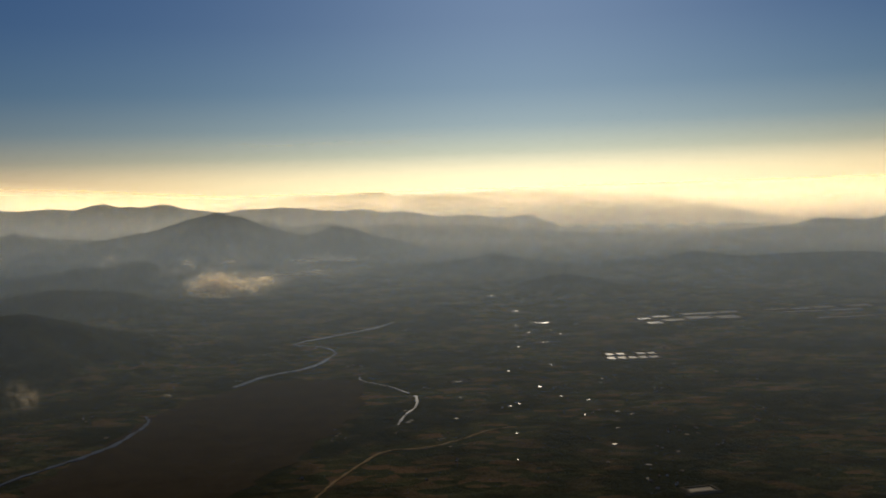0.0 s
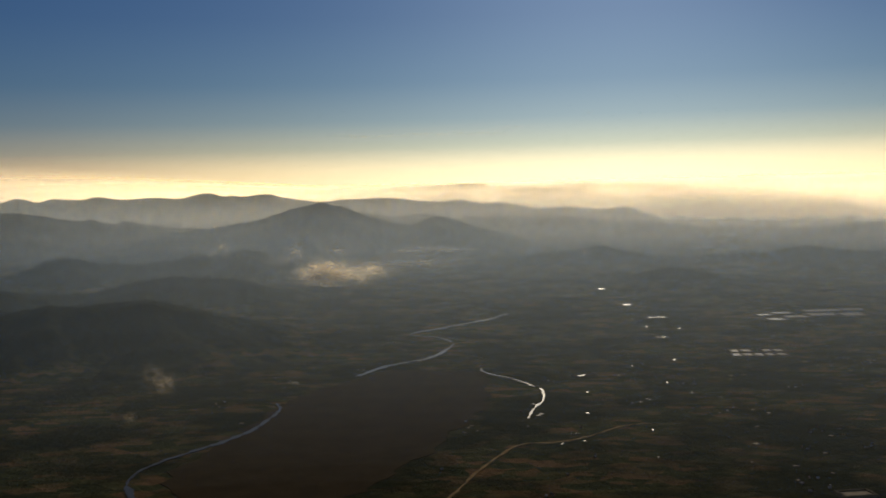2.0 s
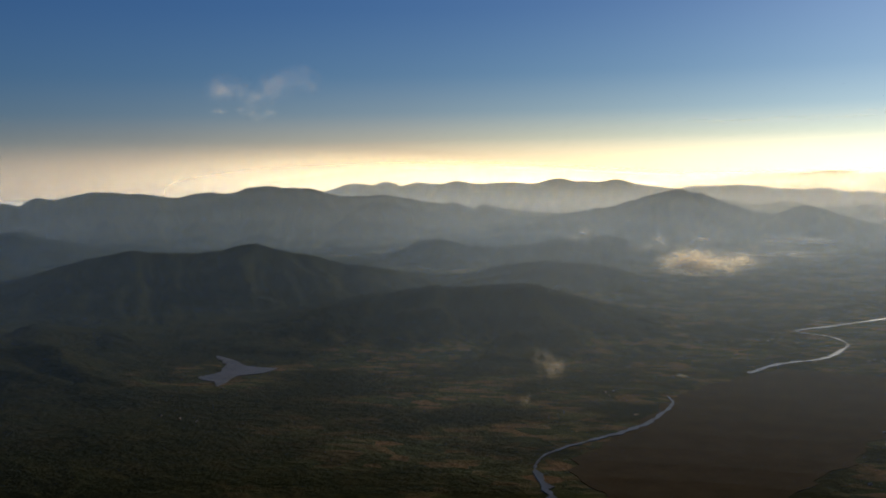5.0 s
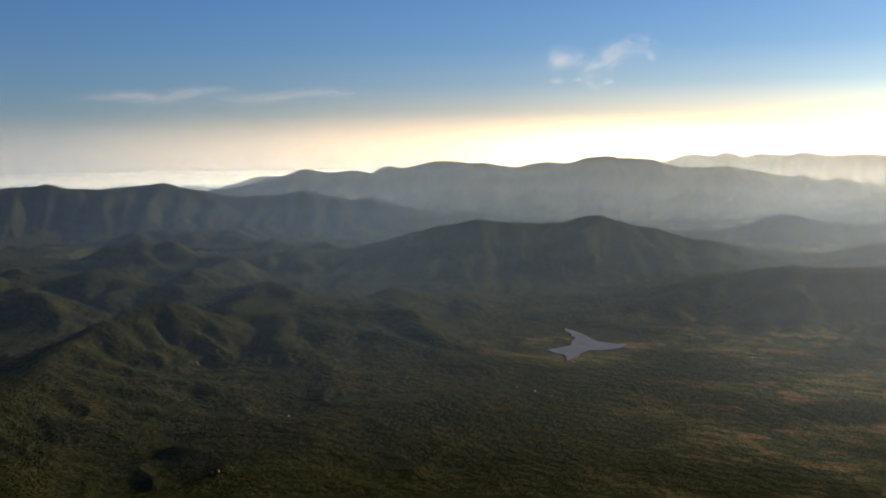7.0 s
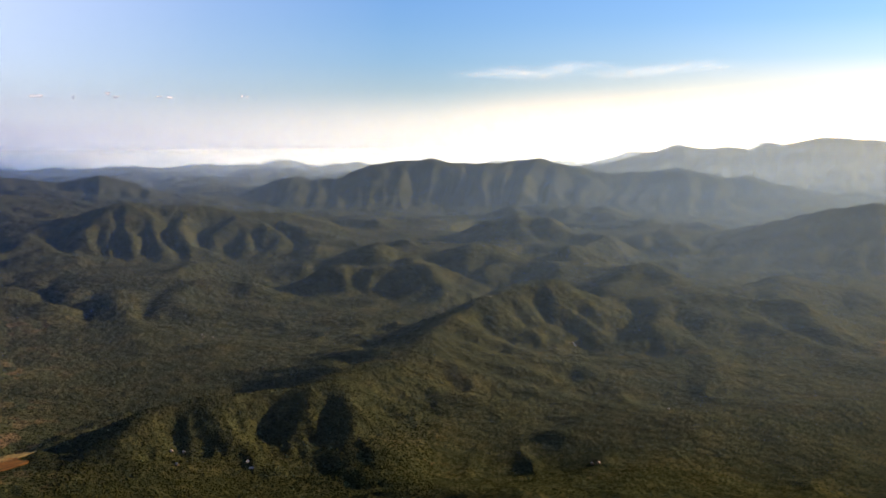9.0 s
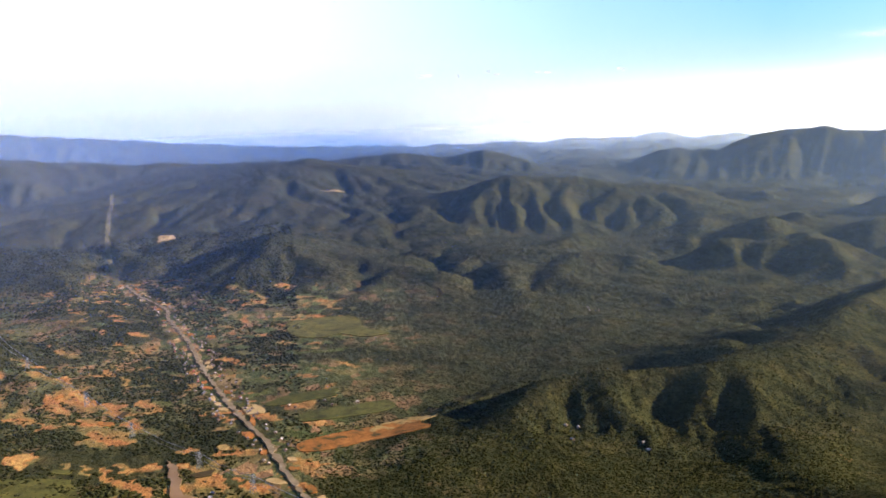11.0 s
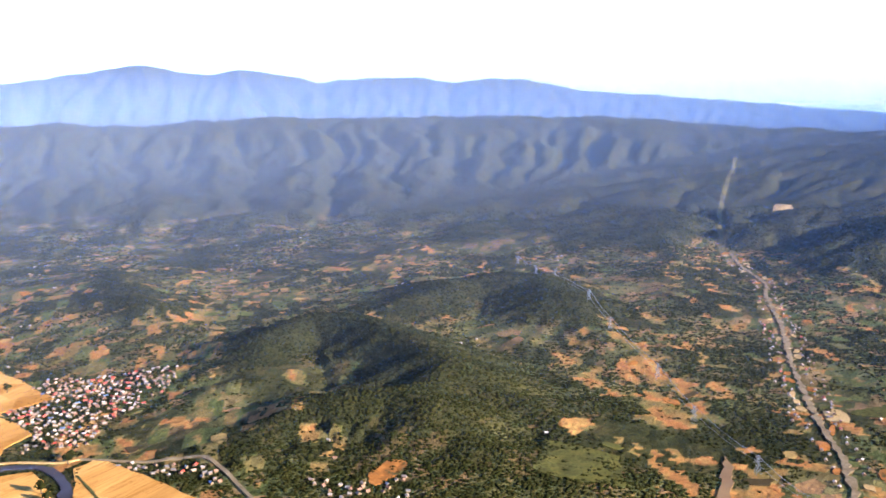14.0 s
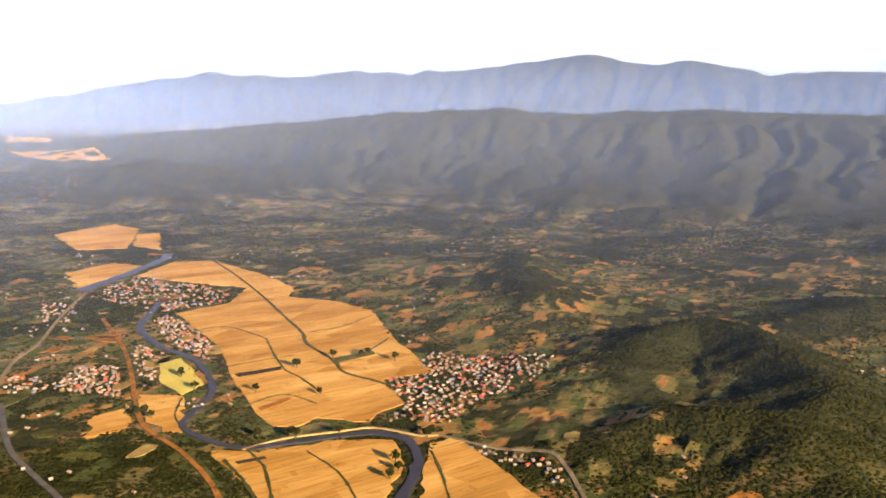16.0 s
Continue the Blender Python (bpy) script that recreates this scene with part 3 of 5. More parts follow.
LAND = land_material()
STRAW = stubble_material()
RIPE = soil_material("ripe_rice", [(0.3, (0.42, 0.33, 0.07)), (0.7, (0.62, 0.5, 0.12))], 0.03)
SCRUB = (0.075, 0.068, 0.028)
EARTH = soil_material("bare_red_earth", [(0.38, SCRUB), (0.45, (0.25, 0.105, 0.028)), (0.6, (0.38, 0.15, 0.036)), (0.78, (0.44, 0.24, 0.07))], 0.14)
DRY = soil_material("dry_grass_plot", [(0.36, SCRUB), (0.44, (0.26, 0.17, 0.055)), (0.7, (0.44, 0.29, 0.1))], 0.14)
PALE = soil_material("pale_excavated_soil", [(0.3, (0.32, 0.2, 0.075)), (0.7, (0.52, 0.36, 0.16))], 0.12)
GRASS = soil_material("pasture", [(0.34, (0.05, 0.05, 0.018)), (0.5, (0.09, 0.085, 0.024)), (0.7, (0.135, 0.118, 0.03))], 0.1)
BROWN = soil_material("harvested_brown_field", [(0.3, (0.055, 0.04, 0.02)), (0.7, (0.085, 0.06, 0.028))], 0.06)
ROADBED = soil_material("dusty_road", [(0.3, (0.17, 0.12, 0.07)), (0.7, (0.33, 0.24, 0.14))], 0.15)
ASPHALT = soil_material("asphalt", [(0.3, (0.075, 0.068, 0.06)), (0.7, (0.14, 0.125, 0.105))], 0.2)
BURNT = soil_material("burnt_stubble", [(0.3, (0.03, 0.025, 0.02)), (0.7, (0.08, 0.06, 0.04))], 0.2)
WATER = water_material("river_water", (0.042, 0.037, 0.038), 0.3, 0.02)
# warm specular tints take the sky's blue out of the water's reflections
WATER.node_tree.nodes["Principled BSDF"].inputs["Specular Tint"].default_value = (1.0, 0.85, 0.68, 1)
# copy of the river water with its sunward shine put into colour and gloss
SUNWARD_WATER = water_material("sunward_river_water", (0.075, 0.07, 0.062), 0.35, 0.14)
SUNWARD_WATER.node_tree.nodes["Principled BSDF"].inputs["Specular Tint"].default_value = (1.0, 0.82, 0.6, 1)
MUD = water_material("muddy_water", (0.2, 0.12, 0.05), 0.5, 0.03)
POND = water_material("pond_water", (0.15, 0.13, 0.105), 0.45, 0.1)
POND.node_tree.nodes["Principled BSDF"].inputs["Specular Tint"].default_value = (1.0, 0.8, 0.6, 1)

# ---- the ground ----
def mesh_of(name, verts, faces):
    me = bpy.data.meshes.new(name)
    verts, faces = np.asarray(verts, np.float32), np.asarray(faces, np.int32)
    me.vertices.add(len(verts))
    me.vertices.foreach_set("co", verts.ravel())
    k = faces.shape[1]
    me.loops.add(faces.size)
    me.loops.foreach_set("vertex_index", faces.ravel())
    me.polygons.add(len(faces))
    me.polygons.foreach_set("loop_start", np.arange(0, faces.size, k, dtype=np.int32))
    me.update()
    return me


def heights(points):
    points = np.asarray(points, float)
    return relief(points[:, 0], points[:, 1])[0]


def build_land():
    """One polar sheet out to the horizon; each hill that stands out is a piece of its own on the same grid."""
    seen = np.radians(np.arange(-36, 174, 0.18))
    rest = np.radians(np.arange(174, 324, 3.0))
    yaw = np.r_[seen, rest]
    far = [40.0, 150.0, 250.0]
    while far[-1] < 4990:
        far.append(far[-1] + max(3.0, far[-1] * 0.0078))
    far = np.array(far)
    yy, rr = np.meshgrid(yaw, far)
    x, y = BASE[0] - np.sin(yy) * rr, BASE[1] + np.cos(yy) * rr
    z, owner = relief(x.ravel(), y.ravel())
    farm = np.clip(plain_mask(x.ravel(), y.ravel()) + 0.75 * smooth(80, 87, np.degrees(yy.ravel())) * (rr.ravel() < 1500), 0, 1) * (1 - smooth(3, 12, z * (owner >= 0)))
    farm = farm * (0.7 + 0.3 * smooth(25, 60, np.degrees(yy.ravel())))
    soil = bare(x.ravel(), y.ravel()) * (1 - smooth(9, 17, z))
    cleared, tone = plots(x.ravel(), y.ravel(), z)
    tone = np.where(soil > 0.3, np.maximum(tone, 0.45 + 0.5 * tone), 0.8 * tone**1.4)
    soil = np.maximum(soil, cleared)
    verts = np.stack([x.ravel(), y.ravel(), z], 1)
    rows, cols = x.shape
    a = (np.arange(rows - 1)[:, None] * cols + np.arange(cols)).ravel()
    b = (np.arange(rows - 1)[:, None] * cols + (np.arange(cols) + 1) % cols).ravel()
    faces = np.stack([a, b, b + cols, a + cols], 1)
    faces = faces[:, ::-1]
    hub = len(verts)
    verts = np.vstack([verts, [[BASE[0], BASE[1], 0.0]]])
    farm, soil, tone = np.r_[farm, 0.5], np.r_[soil, 0.0], np.r_[tone, 0.0]
    # smooth normals over the whole sheet
    p = verts[faces]
    nf = np.cross(p[:, 2] - p[:, 0], p[:, 3] - p[:, 1])
    nf[nf[:, 2] < 0] *= -1
    vn = np.zeros_like(verts)
    for k in range(4):
        np.add.at(vn, faces[:, k], nf)
    vn[hub] = (0, 0, 1)
    vn /= np.linalg.norm(vn, axis=1, keepdims=True) + 1e-9
    mine = owner[faces[:, 0]]
    made = {}
    for n in range(-1, len(RELIEF)):
        some = faces[mine == n]
        if not len(some):
            continue
        used, local = np.unique(some, return_inverse=True)
        me = mesh_of("land", verts[used], local.reshape(-1, 4))
        me.attributes.new("farm", "FLOAT", "POINT").data.foreach_set("value", farm[used].astype(np.float32))
        me.attributes.new("soil", "FLOAT", "POINT").data.foreach_set("value", soil[used].astype(np.float32))
        me.attributes.new("tone", "FLOAT", "POINT").data.foreach_set("value", tone[used].astype(np.float32))
        me.polygons.foreach_set("use_smooth", np.ones(len(some), bool))
        me.materials.append(LAND)
        me.normals_split_custom_set_from_vertices(vn[used].tolist())
        if n < 0:
            ob = tagged(new("ground", me), "dark green and brown valley floor of scrub, woods and small plots", "ground", kind="structure")
        else:
            ob = tagged(new("mountain" if reach_of(n) > 400 else "hill", me), list(RELIEF.values())[n][2], "mountain" if reach_of(n) > 400 else "hill", kind="structure")
        made[n] = ob
    # the cap under the flight
    cap = mesh_of("ground", np.vstack([verts[:cols], verts[hub:]]), np.stack([np.arange(cols), (np.arange(cols) + 1) % cols, np.full(cols, cols)], 1))
    cap.attributes.new("farm", "FLOAT", "POINT").data.foreach_set("value", np.r_[farm[:cols], farm[hub]].astype(np.float32))
    cap.materials.append(LAND)
    tagged(new("ground", cap), "scrubland below the flight", "ground", kind="structure")
    return made


def reach_of(n):
    return list(RELIEF.values())[n][1]


build_land()


# ---- flat things laid on the land ----
def outline(points, step, jitter=0.0, seed=0):
    """A closed outline with points every step metres and an uneven edge."""
    rng = np.random.default_rng(seed)
    out = []
    for (x0, y0), (x1, y1) in zip(points, points[1:] + points[:1]):
        k = max(1, int(math.hypot(x1 - x0, y1 - y0) / step))
        for i in range(k):
            u = i / k
            dx, dy = rng.normal(0, jitter, 2) if i else (0, 0)
            out.append((x0 + (x1 - x0) * u + dx, y0 + (y1 - y0) * u + dy))
    return out


SHEETS, LINES = [], []


def sheet(name, points, mat, lift, label, category, kind="", group="", step=9.0, jitter=1.0, thick=0.5):
    """A flat piece of land with an edge: a field, a pond. It follows the relief."""
    SHEETS.append(list(points))
    edge = outline(list(points), step, jitter, len(points) * 7 + int(abs(points[0][0])))
    bm = bmesh.new()
    z = heights(edge)
    flat = max(z) - min(z) < 1.0
    vs = [bm.verts.new((x, y, h)) for (x, y), h in zip(edge, z)]
    bm.faces.new(vs)
    bmesh.ops.triangulate(bm, faces=bm.faces[:])
    if not flat:
        bmesh.ops.subdivide_edges(bm, edges=[e for e in bm.edges if e.calc_length() > step * 1.2], cuts=2, use_grid_fill=False)
        bmesh.ops.triangulate(bm, faces=bm.faces[:])
    pts = [(v.co.x, v.co.y) for v in bm.verts]
    for v, h in zip(bm.verts, heights(pts)):
        v.co.z = h + lift
    bmesh.ops.recalc_face_normals(bm, faces=bm.faces[:])
    if sum(f.normal.z for f in bm.faces) < 0:
        bmesh.ops.reverse_faces(bm, faces=bm.faces[:])
    rim = [e for e in bm.edges if e.is_boundary]
    side = bmesh.ops.extrude_edge_only(bm, edges=rim)
    for v in [g for g in side["geom"] if isinstance(g, bmesh.types.BMVert)]:
        v.co.z -= lift + thick
    me = bpy.data.meshes.new(name)
    bm.to_mesh(me)
    bm.free()
    me.materials.append(mat)
    return tagged(new(name, me), label, category, group, kind)


def smooth_line(points, step=5.0):
    """A curve through the points."""
    p = [Vector(q) for q in points]
    p = [p[0] * 2 - p[1]] + p + [p[-1] * 2 - p[-2]]
    out = []
    for a, b, c, d in zip(p, p[1:], p[2:], p[3:]):
        k = max(2, int((c - b).length / step))
        for i in range(k):
            u = i / k
            out.append(0.5 * ((2 * b) + (c - a) * u + (2 * a - 5 * b + 4 * c - d) * u**2 + (3 * b - a - 3 * c + d) * u**3))
    out.append(p[-2])
    return out


def ribbon(name, points, width, mat, lift, label, category, kind="structure", wobble=0.0, thick=0.4, step=5.0):
    """A road, river or track along a curve, with a small raised edge."""
    LINES.append((list(points), width(0.5) if callable(width) else width))
    line = smooth_line(points, step)
    rng = np.random.default_rng(len(points) + int(abs(points[0][0])))
    left, right = [], []
    for i, q in enumerate(line):
        way = (line[min(i + 1, len(line) - 1)] - line[max(i - 1, 0)]).normalized()
        side = Vector((-way.y, way.x))
        w = width(i / (len(line) - 1)) if callable(width) else width
        left.append(q + side * (w / 2 + rng.normal(0, wobble)))
        right.append(q - side * (w / 2 + rng.normal(0, wobble)))
    zl, zr = heights([tuple(q) for q in left]), heights([tuple(q) for q in right])
    verts, faces = [], []
    for a, b, za, zb in zip(left, right, zl, zr):
        verts += [(a.x, a.y, za - thick), (a.x, a.y, za + lift), (b.x, b.y, zb + lift), (b.x, b.y, zb - thick)]
    for i in range(len(line) - 1):
        for k in range(3):
            faces.append((4 * i + k + 1, 4 * i + k, 4 * i + k + 4, 4 * i + k + 5))
    me = mesh_of(name, verts, faces)
    me.polygons.foreach_set("use_smooth", np.zeros(len(faces), bool))
    me.materials.append(mat)
    return tagged(new(name, me), label, category, kind=kind)


SCRUBLAND = soil_material("cut_scrub", [(0.3, (0.075, 0.07, 0.03)), (0.7, (0.13, 0.11, 0.05))], 0.2)

# -- the golden rice plain --
FIELDS = {
    "main": [(-578, -730), (-626, -769), (-660, -759), (-660, -671), (-652, -619), (-630, -591), (-647, -561), (-651, -519), (-616, -451), (-602, -414), (-585, -375), (-555, -381), (-538, -341), (-518, -337), (-508, -330), (-493, -350), (-480, -344), (-471, -351), (-474, -372), (-488, -409), (-493, -426), (-504, -452), (-521, -493), (-541, -588), (-586, -597), (-623, -638), (-604, -671)],
    "south": [(-434, -340), (-448, -327), (-483, -318), (-502, -303), (-496, -290), (-484, -274), (-461, -255), (-431, -230), (-411, -246), (-425, -291), (-430, -321)],
    "corner": [(-512, -290), (-524, -290), (-523, -277), (-514, -243), (-506, -218), (-491, -181), (-446, -218), (-471, -247)],
    "bend": [(-444, -432), (-460, -417), (-435, -368), (-429, -375), (-429, -392)],
    "west": [(-409, -409), (-433, -423), (-420, -391), (-402, -386)],
    "upper": [(-607, -984), (-687, -1024), (-692, -974), (-629, -864), (-589, -881)],
    "upper_east": [(-673, -938), (-696, -936), (-649, -837), (-640, -873)],
    "riverside": [(-539, -777), (-589, -796), (-601, -767), (-561, -734), (-524, -711)],
    "far": [(-882, -1956), (-1011, -1882), (-956, -1665), (-887, -1706)],
    "farthest": [(-1117, -2669), (-1188, -2578), (-1087, -2279), (-987, -2288)],
}
for key, points in FIELDS.items():
    sheet("rice_field", points, STRAW, 0.35, "golden harvested rice field with faint plough lines", "field", group="rice fields", step=6, jitter=0.8 if key in ("main", "south", "corner") else 1.7)
sheet("rice_field", [(-477, -479), (-492, -483), (-478, -430), (-460, -419), (-462, -446)], RIPE, 0.35, "yellow ripe rice field in a river bend", "field", group="rice fields")

# -- the river through the rice plain --
ribbon("river", [(-646, -813), (-624, -785), (-568, -735), (-520, -698)], lambda u: 7 + 4 * u, WATER, 0.5, "wide blue river reach beside the fields", "river", wobble=0.8)
ribbon("river", [(-549, -629), (-524, -593), (-504, -562), (-494, -513), (-497, -487), (-491, -454), (-477, -419), (-458, -397), (-441, -380), (-438, -358), (-446, -335), (-463, -329), (-486, -322), (-501, -316), (-507, -305), (-504, -292), (-493, -275), (-474, -258), (-458, -245), (-439, -224)], lambda u: 3.8 + 0.8 * math.sin(9 * u), WATER, 0.5, "narrow dark river winding between golden fields", "river", wobble=0.4)
ribbon("road", [(-522, -296), (-527, -278), (-535, -254), (-538, -243), (-530, -225), (-519, -208), (-501, -185)], 1.7, ROADBED, 0.5, "pale country road past houses", "road")
ribbon("road", [(-497, -603), (-477, -526), (-458, -473), (-432, -407), (-425, -382), (-424, -351), (-419, -318), (-412, -293), (-400, -266)], 2.4, EARTH, 0.5, "brown earth embankment road", "road")
ribbon("road", [(-387, -459), (-370, -397), (-367, -363), (-366, -331), (-363, -302)], 2.6, ASPHALT, 0.5, "dark paved road on the plain", "road")
ribbon("road", [(-520, -688), (-479, -626), (-441, -562), (-418, -533), (-392, -485)], 2.0, ROADBED, 0.5, "pale village road", "road")
ribbon("road", [(-445, -333), (-466, -334), (-490, -327), (-505, -322), (-512, -307), (-515, -300), (-522, -296)], 1.2, PALE, 0.55, "pale sandy river bank road", "road")

# -- the highway and its valley --
ribbon("road", HIGHWAY, 2.9, ROADBED, 0.5, "pale dusty highway being rebuilt, with earth shoulders", "road", wobble=0.7, step=3)
ribbon("clearing", [(-1185, -150), (-1290, -172), (-1420, -196), (-1560, -214), (-1686, -230), (-1850, -255)], 5, SCRUBLAND, 0.35, "pale green strip cut through the forest", "clearing", wobble=0.8, step=5)
sheet("pond", [(-634, -46), (-622, -40), (-587, -35), (-575, -25), (-549, -19), (-548, -36), (-587, -40)], MUD, 0.5, "muddy brown pond among trees", "pond", step=5)

# -- the northern valley --
ribbon("river", [(-195, 435), (-228, 497), (-247, 540), (-242, 574), (-228, 604), (-211, 649), (-207, 710), (-216, 735)], lambda u: 3.0 + 1.5 * math.sin(12 * u) + math.sin(31 * u), SUNWARD_WATER, 0.5, "winding pale river reach", "river", wobble=0.8)
ribbon("river", [(-174, 839), (-157, 885), (-122, 931), (-109, 1008), (-126, 1053), (-158, 1082), (-120, 1139), (-61, 1227)], lambda u: 3.6 + 1.8 * math.sin(10 * u) + 1.2 * math.sin(29 * u), SUNWARD_WATER, 0.5, "winding pale river reach", "river", wobble=0.8)
sheet("field", [(-224, 590), (-205, 760), (-150, 871), (-70, 855), (-62, 727), (-86, 614), (-107, 540), (-129, 489), (-186, 484), (-227, 530)], BROWN, 0.3, "wide brown harvested field beside the river", "field", jitter=2.5)
ribbon("road", [(-77, 485), (-68, 521), (-58, 560), (-40, 608), (-20, 614), (0, 627), (25, 656), (43, 663)], 1.7, PALE, 0.5, "pale road lined by roofs", "road", wobble=0.4)
sheet("reservoir", [(-626, 778), (-599, 765), (-570, 743), (-540, 744), (-539, 719), (-552, 703), (-541, 659), (-555, 676), (-579, 687), (-576, 715), (-591, 744)], POND, 0.6, "grey reservoir with a ragged shore among dark hills", "reservoir", step=12, jitter=2)



# ---- what grows and stands on the land ----
TAKEN = np.zeros((620, 720), bool)  # 3 m cells that fields, roads, water and houses keep free of trees
ORIGIN, CELL = (-1500.0, -1160.0), 3.0


def cells(x, y):
    i = np.clip(((np.asarray(x) - ORIGIN[0]) / CELL).astype(int), 0, TAKEN.shape[0] - 1)
    j = np.clip(((np.asarray(y) - ORIGIN[1]) / CELL).astype(int), 0, TAKEN.shape[1] - 1)
    return i, j


def inside(x, y, poly):
    hit = np.zeros(np.shape(x), bool)
    for (x0, y0), (x1, y1) in zip(poly, poly[1:] + poly[:1]):
        cross = ((y0 > y) != (y1 > y)) & (x < (x1 - x0) * (y - y0) / (y1 - y0 + 1e-9) + x0)
        hit ^= cross
    return hit


def take_poly(poly, share=1.1):
    xs, ys = [p[0] for p in poly], [p[1] for p in poly]
    gx, gy = np.meshgrid(np.arange(min(xs), max(xs), CELL), np.arange(min(ys), max(ys), CELL), indexing="ij")
    ok = inside(gx, gy, list(poly)) & (lattice(np.floor(gx), np.floor(gy), 3) < share)
    TAKEN[cells(gx[ok], gy[ok])] = True


def take_line(points, width):
    for q in smooth_line(points, 2.0):
        for a in np.arange(-width / 2, width / 2 + 0.1, 2.0):
            for b in np.arange(-width / 2, width / 2 + 0.1, 2.0):
                TAKEN[cells(q.x + a, q.y + b)] = True


for poly in FIELDS.values():
    take_poly(poly)
for poly in SHEETS:
    take_poly(poly)
for line, width in LINES:
    take_line(line, width + 1.0)


# -- clearings, plots and pastures cut into the woods --
def blob(x, y, a, b, turn, rng, k=9):
    """An uneven rounded plot outline round (x, y)."""
    rough = np.clip(1 + rng.normal(0, 0.2, k), 0.55, 1.5)
    out = []
    for i in range(3 * k):
        t = 2 * math.pi * i / (3 * k)
        w, f = divmod(i / 3, 1)
        r = rough[int(w) % k] * (1 - f) + rough[(int(w) + 1) % k] * f
        c, s = math.cos(t), math.sin(t)
        u, v = a * r * math.copysign(abs(c) ** 0.7, c), b * r * math.copysign(abs(s) ** 0.7, s)
        out.append((x + u * math.cos(turn) - v * math.sin(turn), y + u * math.sin(turn) + v * math.cos(turn)))
    return out


rng = np.random.default_rng(11)
KINDS = {
    "earth": (EARTH, "bare red earth clearing among trees", "clearing"),
    "pale": (PALE, "pale yellow excavated soil beside the road", "clearing"),
    "straw": (DRY, "small dry golden field among trees", "field"),
    "grass": (GRASS, "light green pasture among trees", "pasture"),
    "brown": (BROWN, "small brown fallow field", "field"),
}


def plot(x, y, a, b, turn, kind):
    mat, label, category = KINDS[kind]
    poly = blob(x, y, a, b, turn, rng)
    take_poly(poly, 0.82)
    return sheet("clearing" if category == "clearing" else "field", poly, mat, 0.3, label, category, group="clearings" if category == "clearing" else "small fields", step=7, jitter=0.25)


# those that stand out
for x, y, a, b, turn, kind in (
    (-712, -9, 10, 5, 0.2, "pale"), (-646, 47, 13, 30, 0.3, "earth"), (-660, 66, 7, 22, 0.4, "straw"), (-920, 40, 42, 26, 0.1, "grass"), (-895, 62, 20, 14, 0.6, "grass"),
    (-1394, -123, 20, 10, 0.2, "pale"), (-593, -101, 14, 10, 0.4, "grass"), (-725, 20, 8, 20, 0.2, "grass"), (-690, 38, 10, 24, 0.3, "grass"),
    (-500, -165, 9, 7, 0.3, "earth"), (-555, -165, 9, 6, 0.1, "earth"), (-1640, 80, 5, 18, 0.2, "pale"),
):
    plot(x, y, a, b, turn, kind)
sheet("field", [(-611, -118), (-608, -84), (-577, -73), (-578, -111)], GRASS, 0.3, "green orchard ground between tree rows", "field", group="small fields", step=5)
# smaller ones, strewn over the farmed slopes between the knolls and the range
made = 0
while made < 45:
    yaw, far = rng.uniform(86, 150), rng.uniform(480, 1100)
    x, y, _ = polar(yaw, far, 0)
    if bare(np.array([x]), np.array([y]))[0] < 0.6 or TAKEN[cells(x, y)] or heights([(x, y)])[0] > 5:
        continue
    s = rng.uniform(2.5, 6)
    plot(x, y, s, s * rng.uniform(0.4, 0.8), rng.uniform(0, 3.1), rng.choice(["earth", "grass", "brown", "straw"]))
    made += 1
# plots of the river plain
made = 0
while made < 70:
    yaw, far = rng.uniform(139, 165), 470 * math.exp(rng.uniform(0, 1) * math.log(2.6))
    x, y, _ = polar(yaw, far, 0)
    if TAKEN[cells(x, y)]:
        continue
    s = rng.uniform(5, 13)
    plot(x, y, s, s * rng.uniform(0.35, 0.7), 0.6 + rng.choice([0, 1.57]) + rng.normal(0, 0.1), rng.choice(["grass", "brown", "grass", "straw", "earth"]))
    made += 1
# earth heaps along the highway works
for q in smooth_line(HIGHWAY[:10], 13.0):
    if rng.random() < 0.7:
        side = rng.choice([-1, 1])
        plot(q.x, q.y + side * rng.uniform(4, 7), rng.uniform(2.5, 6), rng.uniform(1.2, 2.5), rng.normal(0.2, 0.2), rng.choice(["pale", "earth", "pale"]))
take_line(HIGHWAY, 13.0)


# -- houses --
def roof_material(name, colour, rough, metal=0.0):
    m, n, l, p = material(name, rough, 0.4, metal)
    info = n.new("ShaderNodeObjectInfo")
    base = ramp(n, l, tex_noise(n, l, 1.2, 4), [(0.3, tuple(0.75 * c for c in colour)), (0.7, colour)])
    tone = ramp(n, l, info.outputs["Random"], [(0.0, (0.7, 0.7, 0.7)), (1.0, (1.1, 1.1, 1.1))])
    l.new(blend(n, l, 1.0, base, tone, "MULTIPLY"), p.inputs["Base Color"])
    return m


ROOFS = [
    (roof_material("sheet_metal_roof", (0.5, 0.42, 0.34), 0.6, 0.0), "pale sheet-metal roof"),
    (roof_material("pale_cement_roof", (0.42, 0.30, 0.21), 0.8), "pale cement roof"),
    (roof_material("rusty_roof", (0.24, 0.12, 0.07), 0.7), "rusty brown roof"),
    (roof_material("red_tile_roof", (0.48, 0.07, 0.035), 0.6), "bright red tiled roof"),
    (roof_material("grey_roof", (0.17, 0.15, 0.135), 0.75), "grey fibre-cement roof"),
    (roof_material("blue_roof", (0.10, 0.15, 0.24), 0.5), "blue painted metal roof"),
]
WALLS = soil_material("whitewashed_wall", [(0.3, (0.19, 0.13, 0.075)), (0.7, (0.31, 0.22, 0.135))], 0.8)


